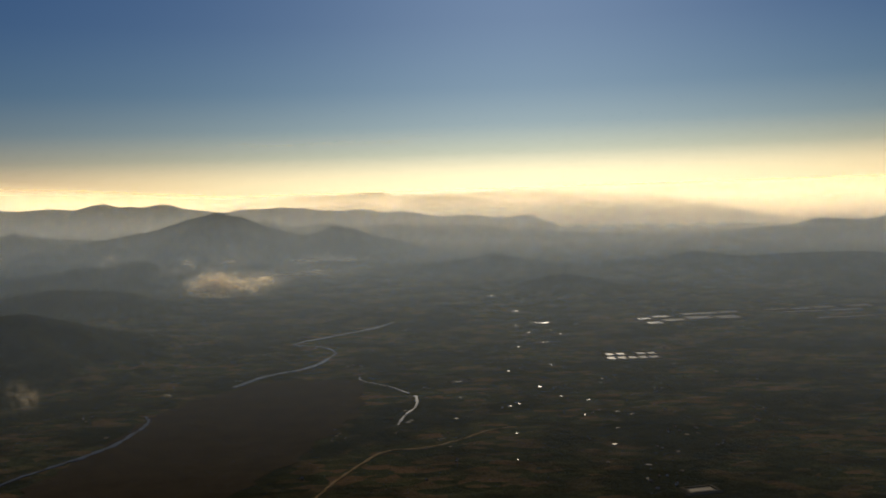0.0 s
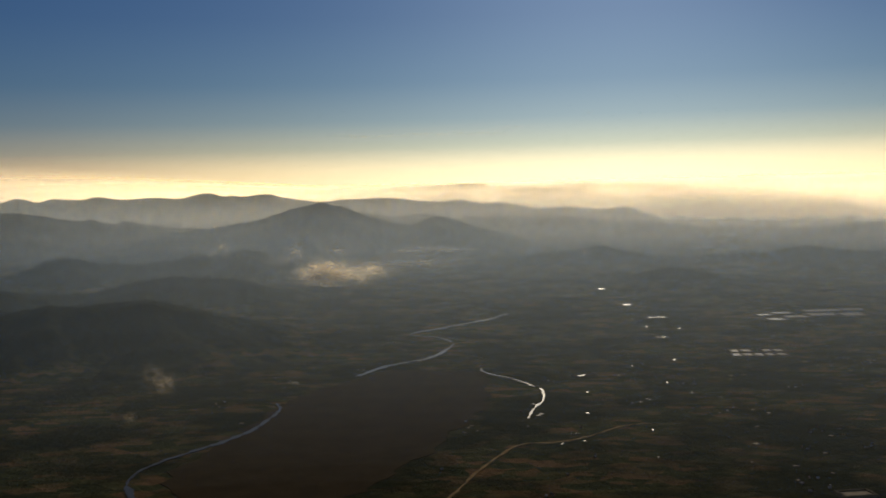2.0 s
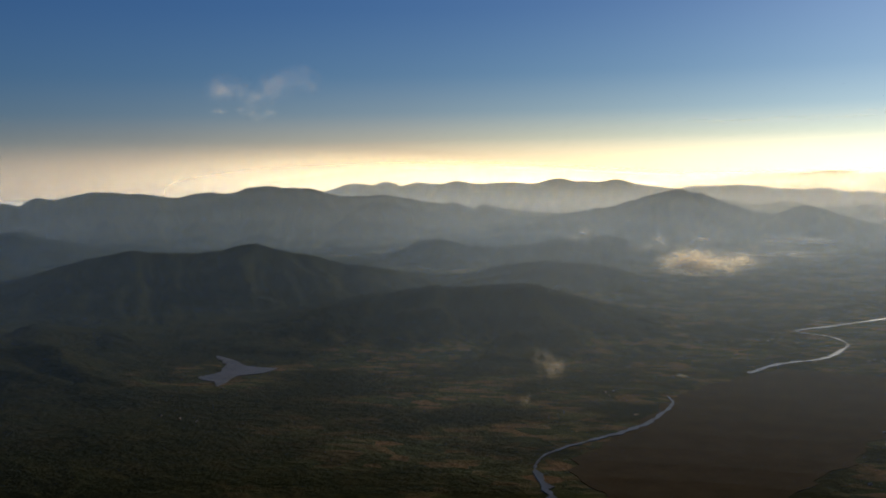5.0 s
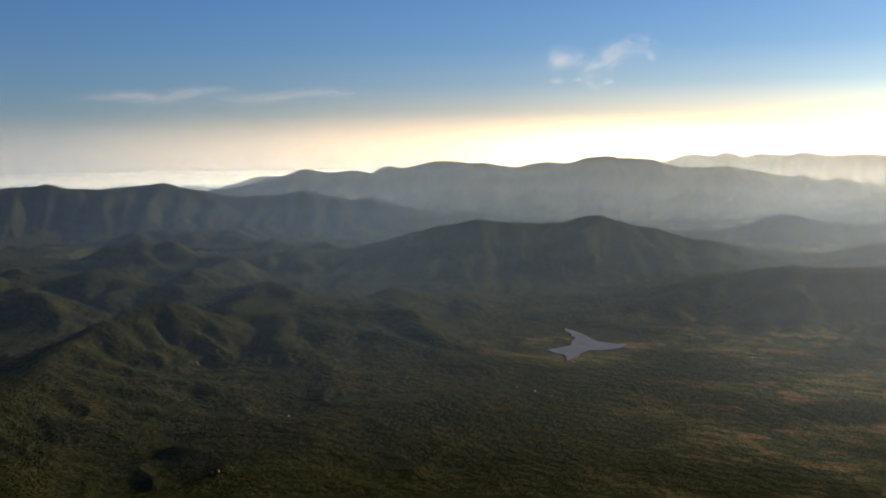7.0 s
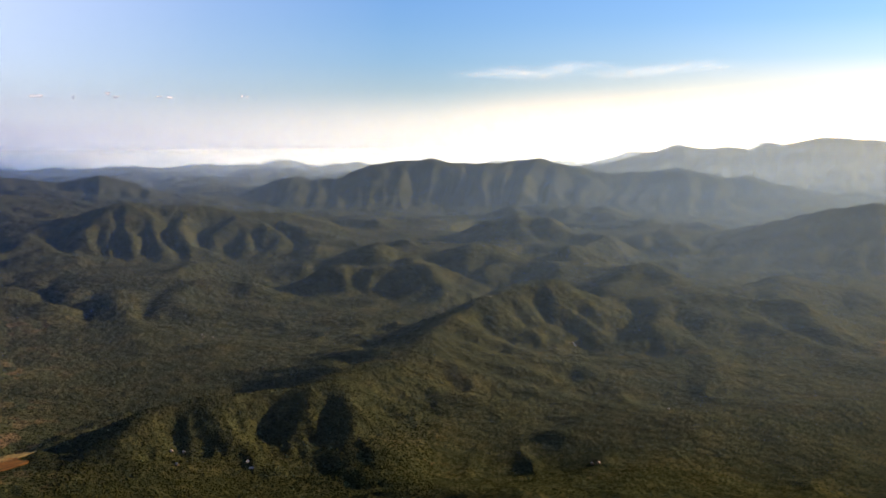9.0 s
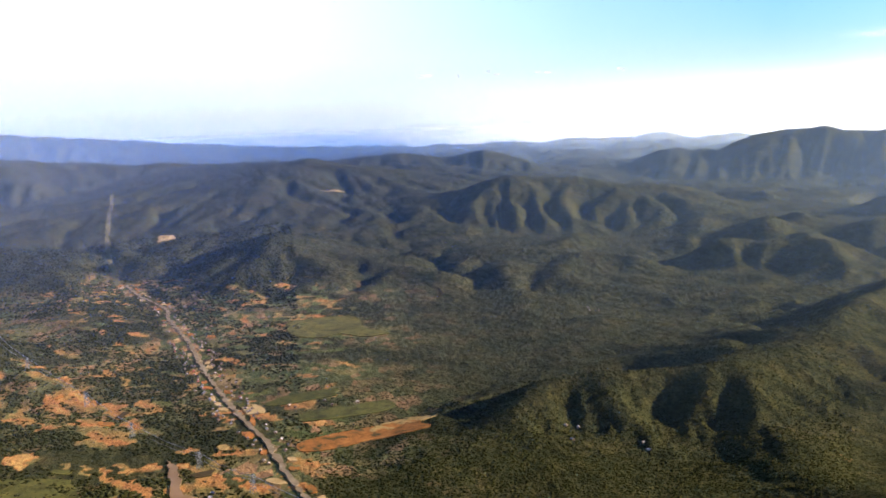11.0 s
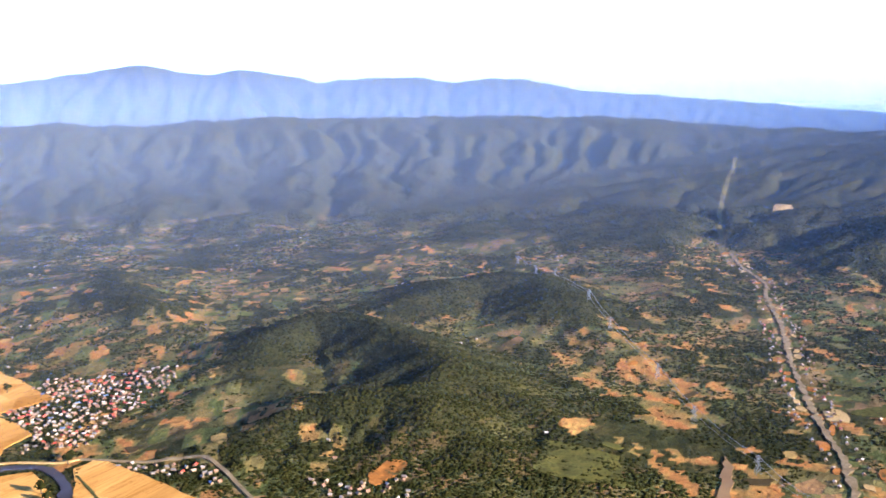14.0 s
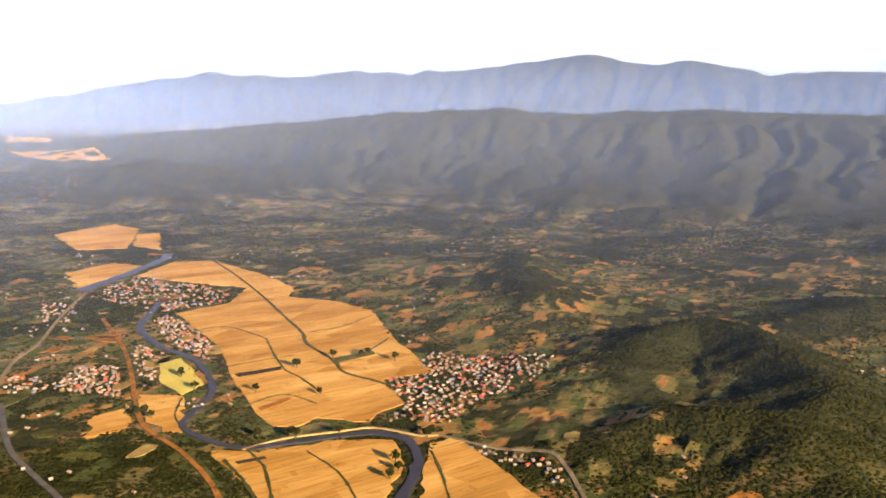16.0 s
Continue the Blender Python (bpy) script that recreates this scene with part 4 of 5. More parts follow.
def part(name, verts, faces, mat, parent, label=""):
    me = bpy.data.meshes.new(name)
    me.from_pydata(verts, [], faces)
    me.materials.append(mat)
    ob = new(name, me)
    ob.parent = parent
    if label:
        ob["label"] = label
    return ob


def house_shape(a, b, wall, peak, over):
    """Walls with gables, and a pitched roof with thickness and eaves."""
    walls = [(-a, -b, -0.6), (a, -b, -0.6), (a, b, -0.6), (-a, b, -0.6), (-a, -b, wall), (a, -b, wall), (a, b, wall), (-a, b, wall), (-a, 0, wall + peak * 0.92), (a, 0, wall + peak * 0.92)]
    wall_faces = [(0, 1, 5, 4), (2, 3, 7, 6), (1, 2, 6, 9, 5), (3, 0, 4, 8, 7)]
    c, d, e, t = a + over, b + over, wall - over * peak / b, 0.08
    roof = [(-c, -d, e), (c, -d, e), (c, 0, wall + peak), (-c, 0, wall + peak), (c, d, e), (-c, d, e)]
    roof = [(x, y, z + t) for x, y, z in roof] + roof
    roof_faces = [(0, 1, 2, 3), (3, 2, 4, 5), (7, 6, 9, 8), (8, 9, 11, 10), (0, 6, 7, 1), (5, 4, 10, 11), (1, 7, 8, 2), (2, 8, 10, 4), (0, 3, 9, 6), (3, 5, 11, 9)]
    return walls, wall_faces, roof, roof_faces


DARK = roof_material("dark_opening", (0.03, 0.03, 0.03), 0.5)
HOUSES = []
for n in range(6):
    a, b = (1.5, 0.95) if n % 2 else (1.15, 0.85)
    a, b = a * (0.64 + 0.1 * n / 5), b * 0.66
    shape = house_shape(a, b, 0.6, 0.4 + 0.05 * (n % 3), 0.14)
    proto = bpy.data.meshes.new("wall"), bpy.data.meshes.new("roof"), bpy.data.meshes.new("door"), bpy.data.meshes.new("window")
    proto[0].from_pydata(shape[0], [], shape[1])
    proto[0].materials.append(WALLS)
    proto[1].from_pydata(shape[2], [], shape[3])
    proto[1].materials.append(ROOFS[n][0])
    for me, (x0, x1, z0, z1) in ((proto[2], (-0.15, 0.15, 0.0, 0.42)), (proto[3], (0.32, 0.58, 0.2, 0.42))):
        me.from_pydata([(x0, -b - 0.03, z0), (x1, -b - 0.03, z0), (x1, -b - 0.03, z1), (x0, -b - 0.03, z1), (x0, -b, z0), (x1, -b, z0), (x1, -b, z1), (x0, -b, z1)], [], [(0, 1, 2, 3), (0, 4, 5, 1), (2, 6, 7, 3), (1, 5, 6, 2), (3, 7, 4, 0)])
        me.materials.append(DARK)
    HOUSES.append((proto, shape))
PICK = [0, 0, 0, 1, 1, 1, 2, 2, 2, 2, 4, 4, 0, 3, 3, 2, 1, 2, 0, 3, 1, 2, 4, 5]
WHERE = ["in a crowded village", "in a riverside village", "beside the highway", "alone among fields"]
FAR_HOUSES = {n: [[], []] for n in range(6)}
FREE = np.zeros_like(TAKEN)


def put_house(x, y, turn, n, where, single=True):
    z = heights([(x, y)])[0]
    TAKEN[cells(x, y)] = True
    if single:
        base = tagged(new("house"), "house with " + ROOFS[n][1] + " " + WHERE[where], "house", "village houses")
        base.matrix_world = pose(x, y, z, 0, 0, turn)
        for me, name in zip(HOUSES[n][0], ("wall", "roof", "door", "window")):
            ob = new(name, me)
            ob.parent = base
        return
    shape = HOUSES[n][1]
    c, s = math.cos(radians(turn)), math.sin(radians(turn))
    for store, verts, faces in ((FAR_HOUSES[n][0], shape[0], shape[1]), (FAR_HOUSES[n][1], shape[2], shape[3])):
        store.append(([(x + c * u - s * v, y + s * u + c * v, z + w) for u, v, w in verts], faces))


VILLAGES = [
    ([(-555, -376), (-592, -399), (-610, -408), (-633, -375), (-651, -346), (-608, -323), (-568, -323), (-535, -306), (-517, -325), (-538, -341)], 340, 0, True),
    ([(-538, -190), (-555, -156), (-534, -141), (-512, -175)], 34, 0, True),
    ([(-525, -278), (-533, -253), (-538, -238), (-523, -214), (-513, -211), (-523, -234), (-520, -250), (-517, -271)], 26, 3, True),
    ([(-538, -700), (-572, -715), (-602, -667), (-603, -629), (-584, -603), (-541, -597), (-533, -605), (-520, -663)], 200, 1, False),
    ([(-522, -584), (-535, -584), (-528, -531), (-518, -495), (-502, -468), (-500, -492), (-505, -530)], 130, 1, False),
    ([(-485, -537), (-489, -490), (-461, -451), (-455, -462)], 40, 1, False),
    ([(-440, -501), (-457, -488), (-435, -434), (-415, -467)], 110, 1, False),
    ([(-482, -675), (-500, -654), (-476, -599), (-464, -617)], 40, 1, False),
    ([(-405, -514), (-415, -493), (-421, -463), (-396, -470)], 25, 1, False),
    ([(-595, -1072), (-691, -1184), (-821, -1420), (-756, -1462)], 40, 1, False),
]
rng = np.random.default_rng(23)
singles = 0
for poly, count, where, single in VILLAGES:
    xs, ys = [p[0] for p in poly], [p[1] for p in poly]
    spots, tries = [], 0
    while len(spots) < count and tries < 6000:
        tries += 1
        x, y = rng.uniform(min(xs), max(xs)), rng.uniform(min(ys), max(ys))
        if not inside(np.array([x]), np.array([y]), list(poly))[0] or (TAKEN[cells(x, y)] and not FREE[cells(x, y)]):
            continue
        if any((x - u) ** 2 + (y - v) ** 2 < 2.15**2 for u, v in spots):
            continue
        spots.append((x, y))
        one = single and singles < 290
        singles += one
        put_house(x, y, rng.choice([20, 110, 65, 155]) + rng.normal(0, 12), int(rng.choice(PICK)), where, one)
# along the highway, thickest half way
for q in smooth_line(HIGHWAY[:9], 4.0):
    near = math.hypot(q.x + 800, q.y + 38)
    for side in (-1, 1):
        if rng.random() < (0.8 if near < 110 else 0.28):
            put_house(q.x + rng.normal(0, 1.0), q.y + side * rng.uniform(5.0, 8.5 if near > 110 else 13.0), rng.normal(15, 12), int(rng.choice([0, 1, 2, 3, 4, 1, 0])), 2, singles < 350)
            singles += 1
# alone among the fields and in the northern valley
made = 0
while made < 330:
    if made < 90:
        yaw, far = rng.uniform(88, 160), rng.uniform(430, 1300)
    elif made < 108:
        yaw, far = rng.uniform(30, 80), rng.uniform(480, 900)
    elif made < 190:
        yaw, far = rng.uniform(140, 164), rng.uniform(430, 1000)
    else:
        yaw, far = rng.uniform(-28, 12), rng.uniform(480, 1900)
    x, y, _ = polar(yaw, far, 0)
    made += 1
    if heights([(x, y)])[0] > 6 or (x > -1450 and y < 950 and TAKEN[cells(x, y)]):
        continue
    put_house(x, y, rng.uniform(0, 180), int(rng.choice([0, 0, 1, 2])), 3, False)
    for k in range(int(rng.integers(0, 3))):
        put_house(x + rng.normal(0, 7), y + rng.normal(0, 7), rng.uniform(0, 180), int(rng.choice([0, 0, 1, 4])), 3, False)


def joined(name, pieces, mat, label, category, parent=None):
    verts, faces, base = [], [], 0
    for v, f in pieces:
        verts += v
        faces += [tuple(i + base for i in face) for face in f]
        base += len(v)
    me = bpy.data.meshes.new(name)
    me.from_pydata(verts, [], faces)
    me.materials.append(mat)
    ob = tagged(new(name, me), label, "" if parent else category, kind="stuff")
    ob.parent = parent
    return ob


for n, (walls, roofs) in FAR_HOUSES.items():
    if roofs:
        body = joined("far_houses", walls, WALLS, "scattered far houses with " + ROOFS[n][1] + "s", "houses")
        joined("roofs", roofs, ROOFS[n][0], ROOFS[n][1] + "s", "roofs", body)

# -- fish ponds and pans that catch the light --
# ochre body and orange specular tint put the golden glint into the water
GLINT = water_material("golden_glint_water", (0.26, 0.16, 0.06), 0.35, 0.03)
GLINT.node_tree.nodes["Principled BSDF"].inputs["Specular Tint"].default_value = (1.0, 0.62, 0.3, 1)
ribbon("canal", [(-34, 680), (-32, 702), (-24, 739), (-24, 769), (-26, 781)], 1.5, SUNWARD_WATER, 0.5, "pale curved canal between the fields", "canal", wobble=0.4)
ribbon("canal", [(-30, 790), (-48, 822), (-70, 850), (-75, 872)], 1.2, SUNWARD_WATER, 0.5, "thin pale canal beside the fields", "canal", wobble=0.4)
BANK = soil_material("pond_bank", [(0.3, (0.12, 0.09, 0.05)), (0.7, (0.2, 0.15, 0.09))], 0.3)


def pan(x, y, a, b, turn, mat, label, bank=1.6):
    """A rectangular pond within a raised bank."""
    c, s = math.cos(turn), math.sin(turn)
    z = heights([(x, y)])[0]
    ring = lambda p, q, h: [(x + c * u - s * v, y + s * u + c * v, z + h) for u, v in ((-p, -q), (p, -q), (p, q), (-p, q))]  # noqa: E731
    base = tagged(new("fish_pond"), label, "pond", "fish ponds")
    part("water", ring(a, b, 0.4), [(0, 1, 2, 3)], mat, base)
    verts = ring(a, b, 0.3) + ring(a, b, 0.4 + 0.3 * bank) + ring(a + bank, b + bank, 0.4 + 0.3 * bank) + ring(a + 2 * bank, b + 2 * bank, -0.3)
    faces = [(4 * k + i, 4 * k + (i + 1) % 4, 4 * k + 4 + (i + 1) % 4, 4 * k + 4 + i) for k in range(3) for i in range(4)]
    part("bank", verts, faces, BANK, base)


for i in range(5):
    for j in range(2):
        if (i, j) != (2, 1):
            pan(146 + 9.4 * i + 2 * j, 925 + 22 * j, 4.0, 8.0, 0.04, GLINT, "bright shallow rectangular pan in a grid")
for x, y, a, b, turn, bright in ((300, 1232, 22, 10, 0.1, 1), (335, 1238, 12, 9, 0.0, 1), (290, 1195, 15, 13, 0.1, 1), (258, 1180, 13, 11, 0.1, 1), (322, 1192, 13, 15, 0.1, 1), (232, 1160, 9, 10, 0.2, 0), (250, 1215, 10, 9, 0.2, 0), (228, 1200, 8, 9, 0.2, 0),
                                (395, 1250, 13, 8, 0, 1), (425, 1250, 12, 8, 0, 0), (455, 1256, 12, 9, 0, 1), (420, 1222, 24, 7, 0, 1), (470, 1225, 18, 8, 0, 0), (500, 1262, 15, 10, 0, 1), (445, 1160, 34, 6, 0.1, 1), (108, 1192, 10, 4, 0.1, 1), (95, 1036, 5, 3, 0, 1), (8, 832, 5, 3, 0.3, 1), (15, 838, 3, 2, 0.1, 1), (66, 1500, 5, 6, 0, 1), (123, 511, 7, 4, 0.2, 2), (84, 1290, 5, 5, 0, 1)):
    pan(x, y, a, b, turn, GLINT if bright == 1 else MUD if bright else POND, "bright fish pond catching the low sun" if bright else "grey fish pond with earth banks")

# tiny pans strewn at random, added for glints of roofs and water
rng = np.random.default_rng(77)
for k in range(210):
    yaw, far = rng.uniform(-27, 9), 560 * math.exp(rng.uniform(0, 1) * math.log(3.6))
    x, y, _ = polar(yaw, far, 0)
    if heights([(x, y)])[0] < 1.5 and not (y < 1000 and TAKEN[cells(x, y)]):
        pan(x, y, rng.uniform(0.4, 2.0), rng.uniform(0.4, 1.4), rng.uniform(0, 3), GLINT, "tiny added water pan standing in for roof and water glints", 0.12)

# -- power line --
STEEL = roof_material("galvanised_steel", (0.26, 0.27, 0.28), 0.5, 0.3)


GLAZE = roof_material("glazed_insulator", (0.12, 0.07, 0.05), 0.3)


def bar(a, b, w):
    """A square bar between two points."""
    a, b = Vector(a), Vector(b)
    way = (b - a).normalized()
    side = way.cross(Vector((0.3, 0.2, 1))).normalized() * w
    up = way.cross(side).normalized() * w
    verts = [tuple(p + s * side + u * up) for p in (a, b) for s, u in ((-1, -1), (1, -1), (1, 1), (-1, 1))]
    return verts, [(0, 1, 5, 4), (1, 2, 6, 5), (2, 3, 7, 6), (3, 0, 4, 7), (3, 2, 1, 0), (4, 5, 6, 7)]


def pylon_things():
    base = tagged(new("pylon"), "grey steel lattice pylon of a power line", "pylon", "power line pylons")
    top = 8.0
    for sx in (-1, 1):
        for sy in (-1, 1):
            part("leg", *bar((1.1 * sx, 1.1 * sy, -0.8), (0.2 * sx, 0.2 * sy, top), 0.07), STEEL, base)
    for z in (1.2, 2.8, 4.4, 5.8):
        w0, w1 = 1.1 - 0.9 * z / top, 1.1 - 0.9 * (z + 1.4) / top
        for sx, sy in ((1, 1), (1, -1), (-1, -1), (-1, 1)):
            part("brace", *bar((w0 * sx, w0 * sy, z), (-w1 * sy, w1 * sx, z + 1.4), 0.04), STEEL, base)
    for z, r in ((5.4, 1.9), (6.5, 1.6), (7.6, 1.2)):
        arm = part("crossarm", *bar((-r, 0, z), (r, 0, z), 0.08), STEEL, base)
        for side in (-1, 1):
            part("insulator", *bar((side * r * 0.92, 0, z), (side * r * 0.92, 0, z - 0.5), 0.05), GLAZE, arm, "hanging brown insulator string")
    return base


PYLONS = [(-1048, -301), (-1000, -266), (-956, -234), (-864, -178), (-812, -148), (-741, -101), (-672, -67), (-618, -30), (-581, -5), (-530, 30)]
first = pylon_things()
zs = heights(PYLONS)
for n, ((x, y), z) in enumerate(zip(PYLONS, zs)):
    (first if n == 0 else copy_thing(first, pose(x, y, z, 0, 0, -55))).matrix_world = pose(x, y, z, 0, 0, -55)
for n in range(len(PYLONS) - 1):
    a, b = Vector((*PYLONS[n], zs[n])), Vector((*PYLONS[n + 1], zs[n + 1]))
    cable = tagged(new("power_cable"), "thin sagging power cables between pylons", "cable", "power cables")
    for off, h in ((-1.6, 6.4), (1.6, 6.4), (0.0, 7.9)):
        side = Vector((-(b - a).y, (b - a).x, 0)).normalized() * off
        pts = [a.lerp(b, k / 8) + side + Vector((0, 0, h - 10 * (k / 8) * (1 - k / 8) * 0.6)) for k in range(9)]
        verts, faces = [], []
        for p, q in zip(pts, pts[1:]):
            v, f = bar(p, q, 0.035)
            faces += [tuple(i + len(verts) for i in face) for face in f]
            verts += v
        part("wire", verts, faces, STEEL, cable)


# -- woods --
def leaf_material():
    m, n, l, p = material("tree_crowns", 0.95, 0.0)
    geo = n.new("ShaderNodeNewGeometry")
    tone = ramp(n, l, geo.outputs["Random Per Island"], [(0.0, (0.033, 0.039, 0.012)), (0.5, (0.040, 0.043, 0.014)), (0.85, (0.050, 0.048, 0.016)), (1.0, (0.062, 0.054, 0.018))])
    wide = ramp(n, l, tex_noise(n, l, 0.012, 4, 0.6), [(0.35, (0.33, 0.36, 0.37)), (0.65, (0.60, 0.58, 0.51))])
    clump = ramp(n, l, tex_noise(n, l, 0.06, 4, 0.7), [(0.36, (0.74, 0.77, 0.76)), (0.64, (1.22, 1.16, 1.05))])
    wide = blend(n, l, 1.0, wide, clump, "MULTIPLY")
    l.new(blend(n, l, 1.0, tone, wide, "MULTIPLY"), p.inputs["Base Color"])
    bump(n, l, p, tex_noise(n, l, 2.2, 4, 0.7), 0.35, 0.4)
    return m


LEAVES = leaf_material()
BARK = soil_material("bark", [(0.3, (0.06, 0.045, 0.03)), (0.7, (0.13, 0.1, 0.07))], 1.0)


def ball(coarse=False):
    bm = bmesh.new()
    if coarse:
        bmesh.ops.create_cone(bm, cap_ends=False, segments=5, radius1=1.0, radius2=0.55, depth=0.7)
        top = bm.verts.new((0, 0, 0.95))
        rim = sorted((v for v in bm.verts if 0.3 < v.co.z < 0.4), key=lambda v: math.atan2(v.co.y, v.co.x))
        for p, q in zip(rim, rim[1:] + rim[:1]):
            bm.faces.new((p, q, top))
        bmesh.ops.triangulate(bm, faces=bm.faces[:])
    else:
        bmesh.ops.create_icosphere(bm, subdivisions=1, radius=1.0)
    bm.verts.index_update()
    bm.verts.ensure_lookup_table()
    v = np.array([tuple(p.co) for p in bm.verts])
    f = np.array([[q.index for q in face.verts] for face in bm.faces])
    bm.free()
    keep = v[f].mean(1)[:, 2] > -0.62
    return v, f[keep]


def woods(x, y, size, name, label, seed, coarse=False, tall=1.0):
    rng = np.random.default_rng(seed)
    v, f = ball(coarse)
    k = len(x)
    z = heights(np.stack([x, y], 1))
    turn = rng.uniform(0, 6.283, k)
    shape = np.repeat(v[None], k, 0) * (1 + rng.normal(0, 0.17, (k, len(v), 1)))
    c, s = np.cos(turn)[:, None], np.sin(turn)[:, None]
    wide = (size * rng.uniform(0.85, 1.2, k))[:, None]
    high = (tall * size * rng.uniform(0.3, 0.5, k))[:, None]
    px = x[:, None] + wide * (c * shape[:, :, 0] - s * shape[:, :, 1])
    py = y[:, None] + wide * (s * shape[:, :, 0] + c * shape[:, :, 1])
    pz = z[:, None] + high * (shape[:, :, 2] + 0.1 + 0.4 * rng.random((k, 1)) ** 2)
    verts = np.stack([px, py, pz], 2).reshape(-1, 3)
    faces = (f[None] + (np.arange(k) * len(v))[:, None, None]).reshape(-1, 3)
    me = mesh_of(name, verts, faces)
    me.polygons.foreach_set("use_smooth", np.ones(len(faces), bool))
    me.materials.append(LEAVES)
    return tagged(new(name, me), label, "trees", kind="stuff")


rng = np.random.default_rng(5)
SECTORS = [(16, 62, "dark woodland on the northern slopes"), (62, 90, "dense woodland on ridges above the highway"), (90, 112, "mixed woodland and orchards along the highway"), (112, 136, "dense green woodland on the knolls"), (136, 166, "trees and hedges on the river plain")]
for k, (lo, hi, label) in enumerate(SECTORS):
    coarse, thin = hi <= 62, hi <= 90
    total = int((2400 if coarse else 2500) * (hi - lo))
    deg = rng.uniform(lo, hi, total)
    yaw = np.radians(deg)
    far = 350 * np.exp(rng.uniform(0, 1, total) * math.log(1300 / 350))
    x, y = BASE[0] - np.sin(yaw) * far, BASE[1] + np.cos(yaw) * far
    z = heights(np.stack([x, y], 1))
    dense = fbm(x / 70, y / 70, 4, 21)
    flat = plain_mask(x, y)
    open_land = np.where(lo > 80, 0.30, 0.10) * (1 - smooth(5, 12, z))
    keep = (dense > 0.22 + np.maximum(open_land, 0.22 * flat) * rng.uniform(0.3, 1.0, total)) & ~TAKEN[cells(x, y)] & (np.maximum(bare(x, y) * (1 - smooth(9, 17, z)), 0.86 * plots(x, y, z)[0]) < rng.uniform(0.2, 1.0, total))
    keep &= rng.random(total) < 0.05 + 0.95 * smooth(24, 46, deg)
    if thin:
        keep &= rng.random(total) < 1 - 0.88 * smooth(480, 680, far)
    x, y, far = x[keep], y[keep], far[keep]
    woods(x, y, rng.uniform(*((0.4, 0.65) if coarse else (0.45, 0.75) if thin else (0.6, 1.05)), len(x)) * (0.7 + far / 1500), "woodland", label, 100 + k, coarse, 0.6 if thin else 1.0)
# trees between the houses
vx, vy = [], []
for poly, count, where, single in VILLAGES:
    xs, ys = np.array([p[0] for p in poly]), np.array([p[1] for p in poly])
    tx, ty = rng.uniform(xs.min(), xs.max(), 5 * count), rng.uniform(ys.min(), ys.max(), 5 * count)
    ok = inside(tx, ty, list(poly)) & (~TAKEN[cells(tx, ty)] | (rng.random(5 * count) < 0.5))
    vx, vy = vx + list(tx[ok]), vy + list(ty[ok])
woods(np.array(vx), np.array(vy), rng.uniform(0.5, 1.0, len(vx)), "garden_trees", "green garden trees between village houses", 140)


# -- an orchard planted in rows --
spots = []
rows = [(-607, -115), (-604, -85), (-581, -76), (-582, -111)]
for i in range(14):
    for j in range(9):
        u, v = (i + 0.5) / 14, (j + 0.5) / 9
        a = [rows[0][k] + (rows[1][k] - rows[0][k]) * u for k in (0, 1)]
        b = [rows[3][k] + (rows[2][k] - rows[3][k]) * u for k in (0, 1)]
        spots.append((a[0] + (b[0] - a[0]) * v + rng.normal(0, 0.15), a[1] + (b[1] - a[1]) * v + rng.normal(0, 0.15)))
spots = np.array(spots)
woods(spots[:, 0], spots[:, 1], rng.uniform(0.45, 0.7, len(spots)), "orchard", "young orchard trees planted in straight rows", 150)


def lone_tree(x, y, size, seed):
    """A tree with a tapered trunk, limbs and a crown of many clumps."""
    rng = np.random.default_rng(seed)
    z = heights([(x, y)])[0]
    base = tagged(new("tree"), "round green tree standing in a golden field", "tree", "field trees")
    base.matrix_world = pose(x, y, z)
    verts, faces = [], []
    rings = [(0.0, 0.22), (0.6, 0.16), (1.2, 0.12), (2.0, 0.06)]
    for h, r in rings:
        verts += [(size * r * math.cos(a), size * r * math.sin(a), size * (h - 0.2)) for a in (0, 1.26, 2.51, 3.77, 5.03)]
    for k in range(3):
        faces += [(5 * k + i, 5 * k + (i + 1) % 5, 5 * k + 5 + (i + 1) % 5, 5 * k + 5 + i) for i in range(5)]
    part("trunk", verts, faces, BARK, base)
    for k in range(4):
        a = 1.57 * k + rng.uniform(0, 0.7)
        part("limb", *bar((0, 0, size * 0.8), (size * 0.8 * math.cos(a), size * 0.8 * math.sin(a), size * 1.5), 0.05 * size), BARK, base)
    v, f = ball()
    verts, faces = [], []
    for k in range(26):
        d = Vector(rng.normal(0, 1, 3)).normalized() * rng.uniform(0.35, 1.0)
        r = rng.uniform(0.28, 0.5)
        off = len(verts)
        verts += [tuple(size * (np.array((d.x, d.y, 1.75 + 0.75 * d.z)) + r * p * (1 + rng.normal(0, 0.15)))) for p in v]
        faces += [tuple(int(i) + off for i in face) for face in f]
    part("crown", verts, faces, LEAVES, base)


for n, (x, y) in enumerate([(-514, -378), (-528, -320), (-583, -406), (-492, -402), (-559, -432), (-574, -425), (-578, -425), (-532, -427), (-454, -437), (-433, -402), (-433, -395), (-429, -402), (-470, -331), (-458, -343), (-469, -334), (-488, -324), (-473, -268), (-486, -281), (-481, -273), (-516, -297), (-521, -300), (-470, -424), (-475, -449)]):
    lone_tree(x, y, 1.6 + 0.5 * ((n * 7) % 5) / 4, 300 + n)

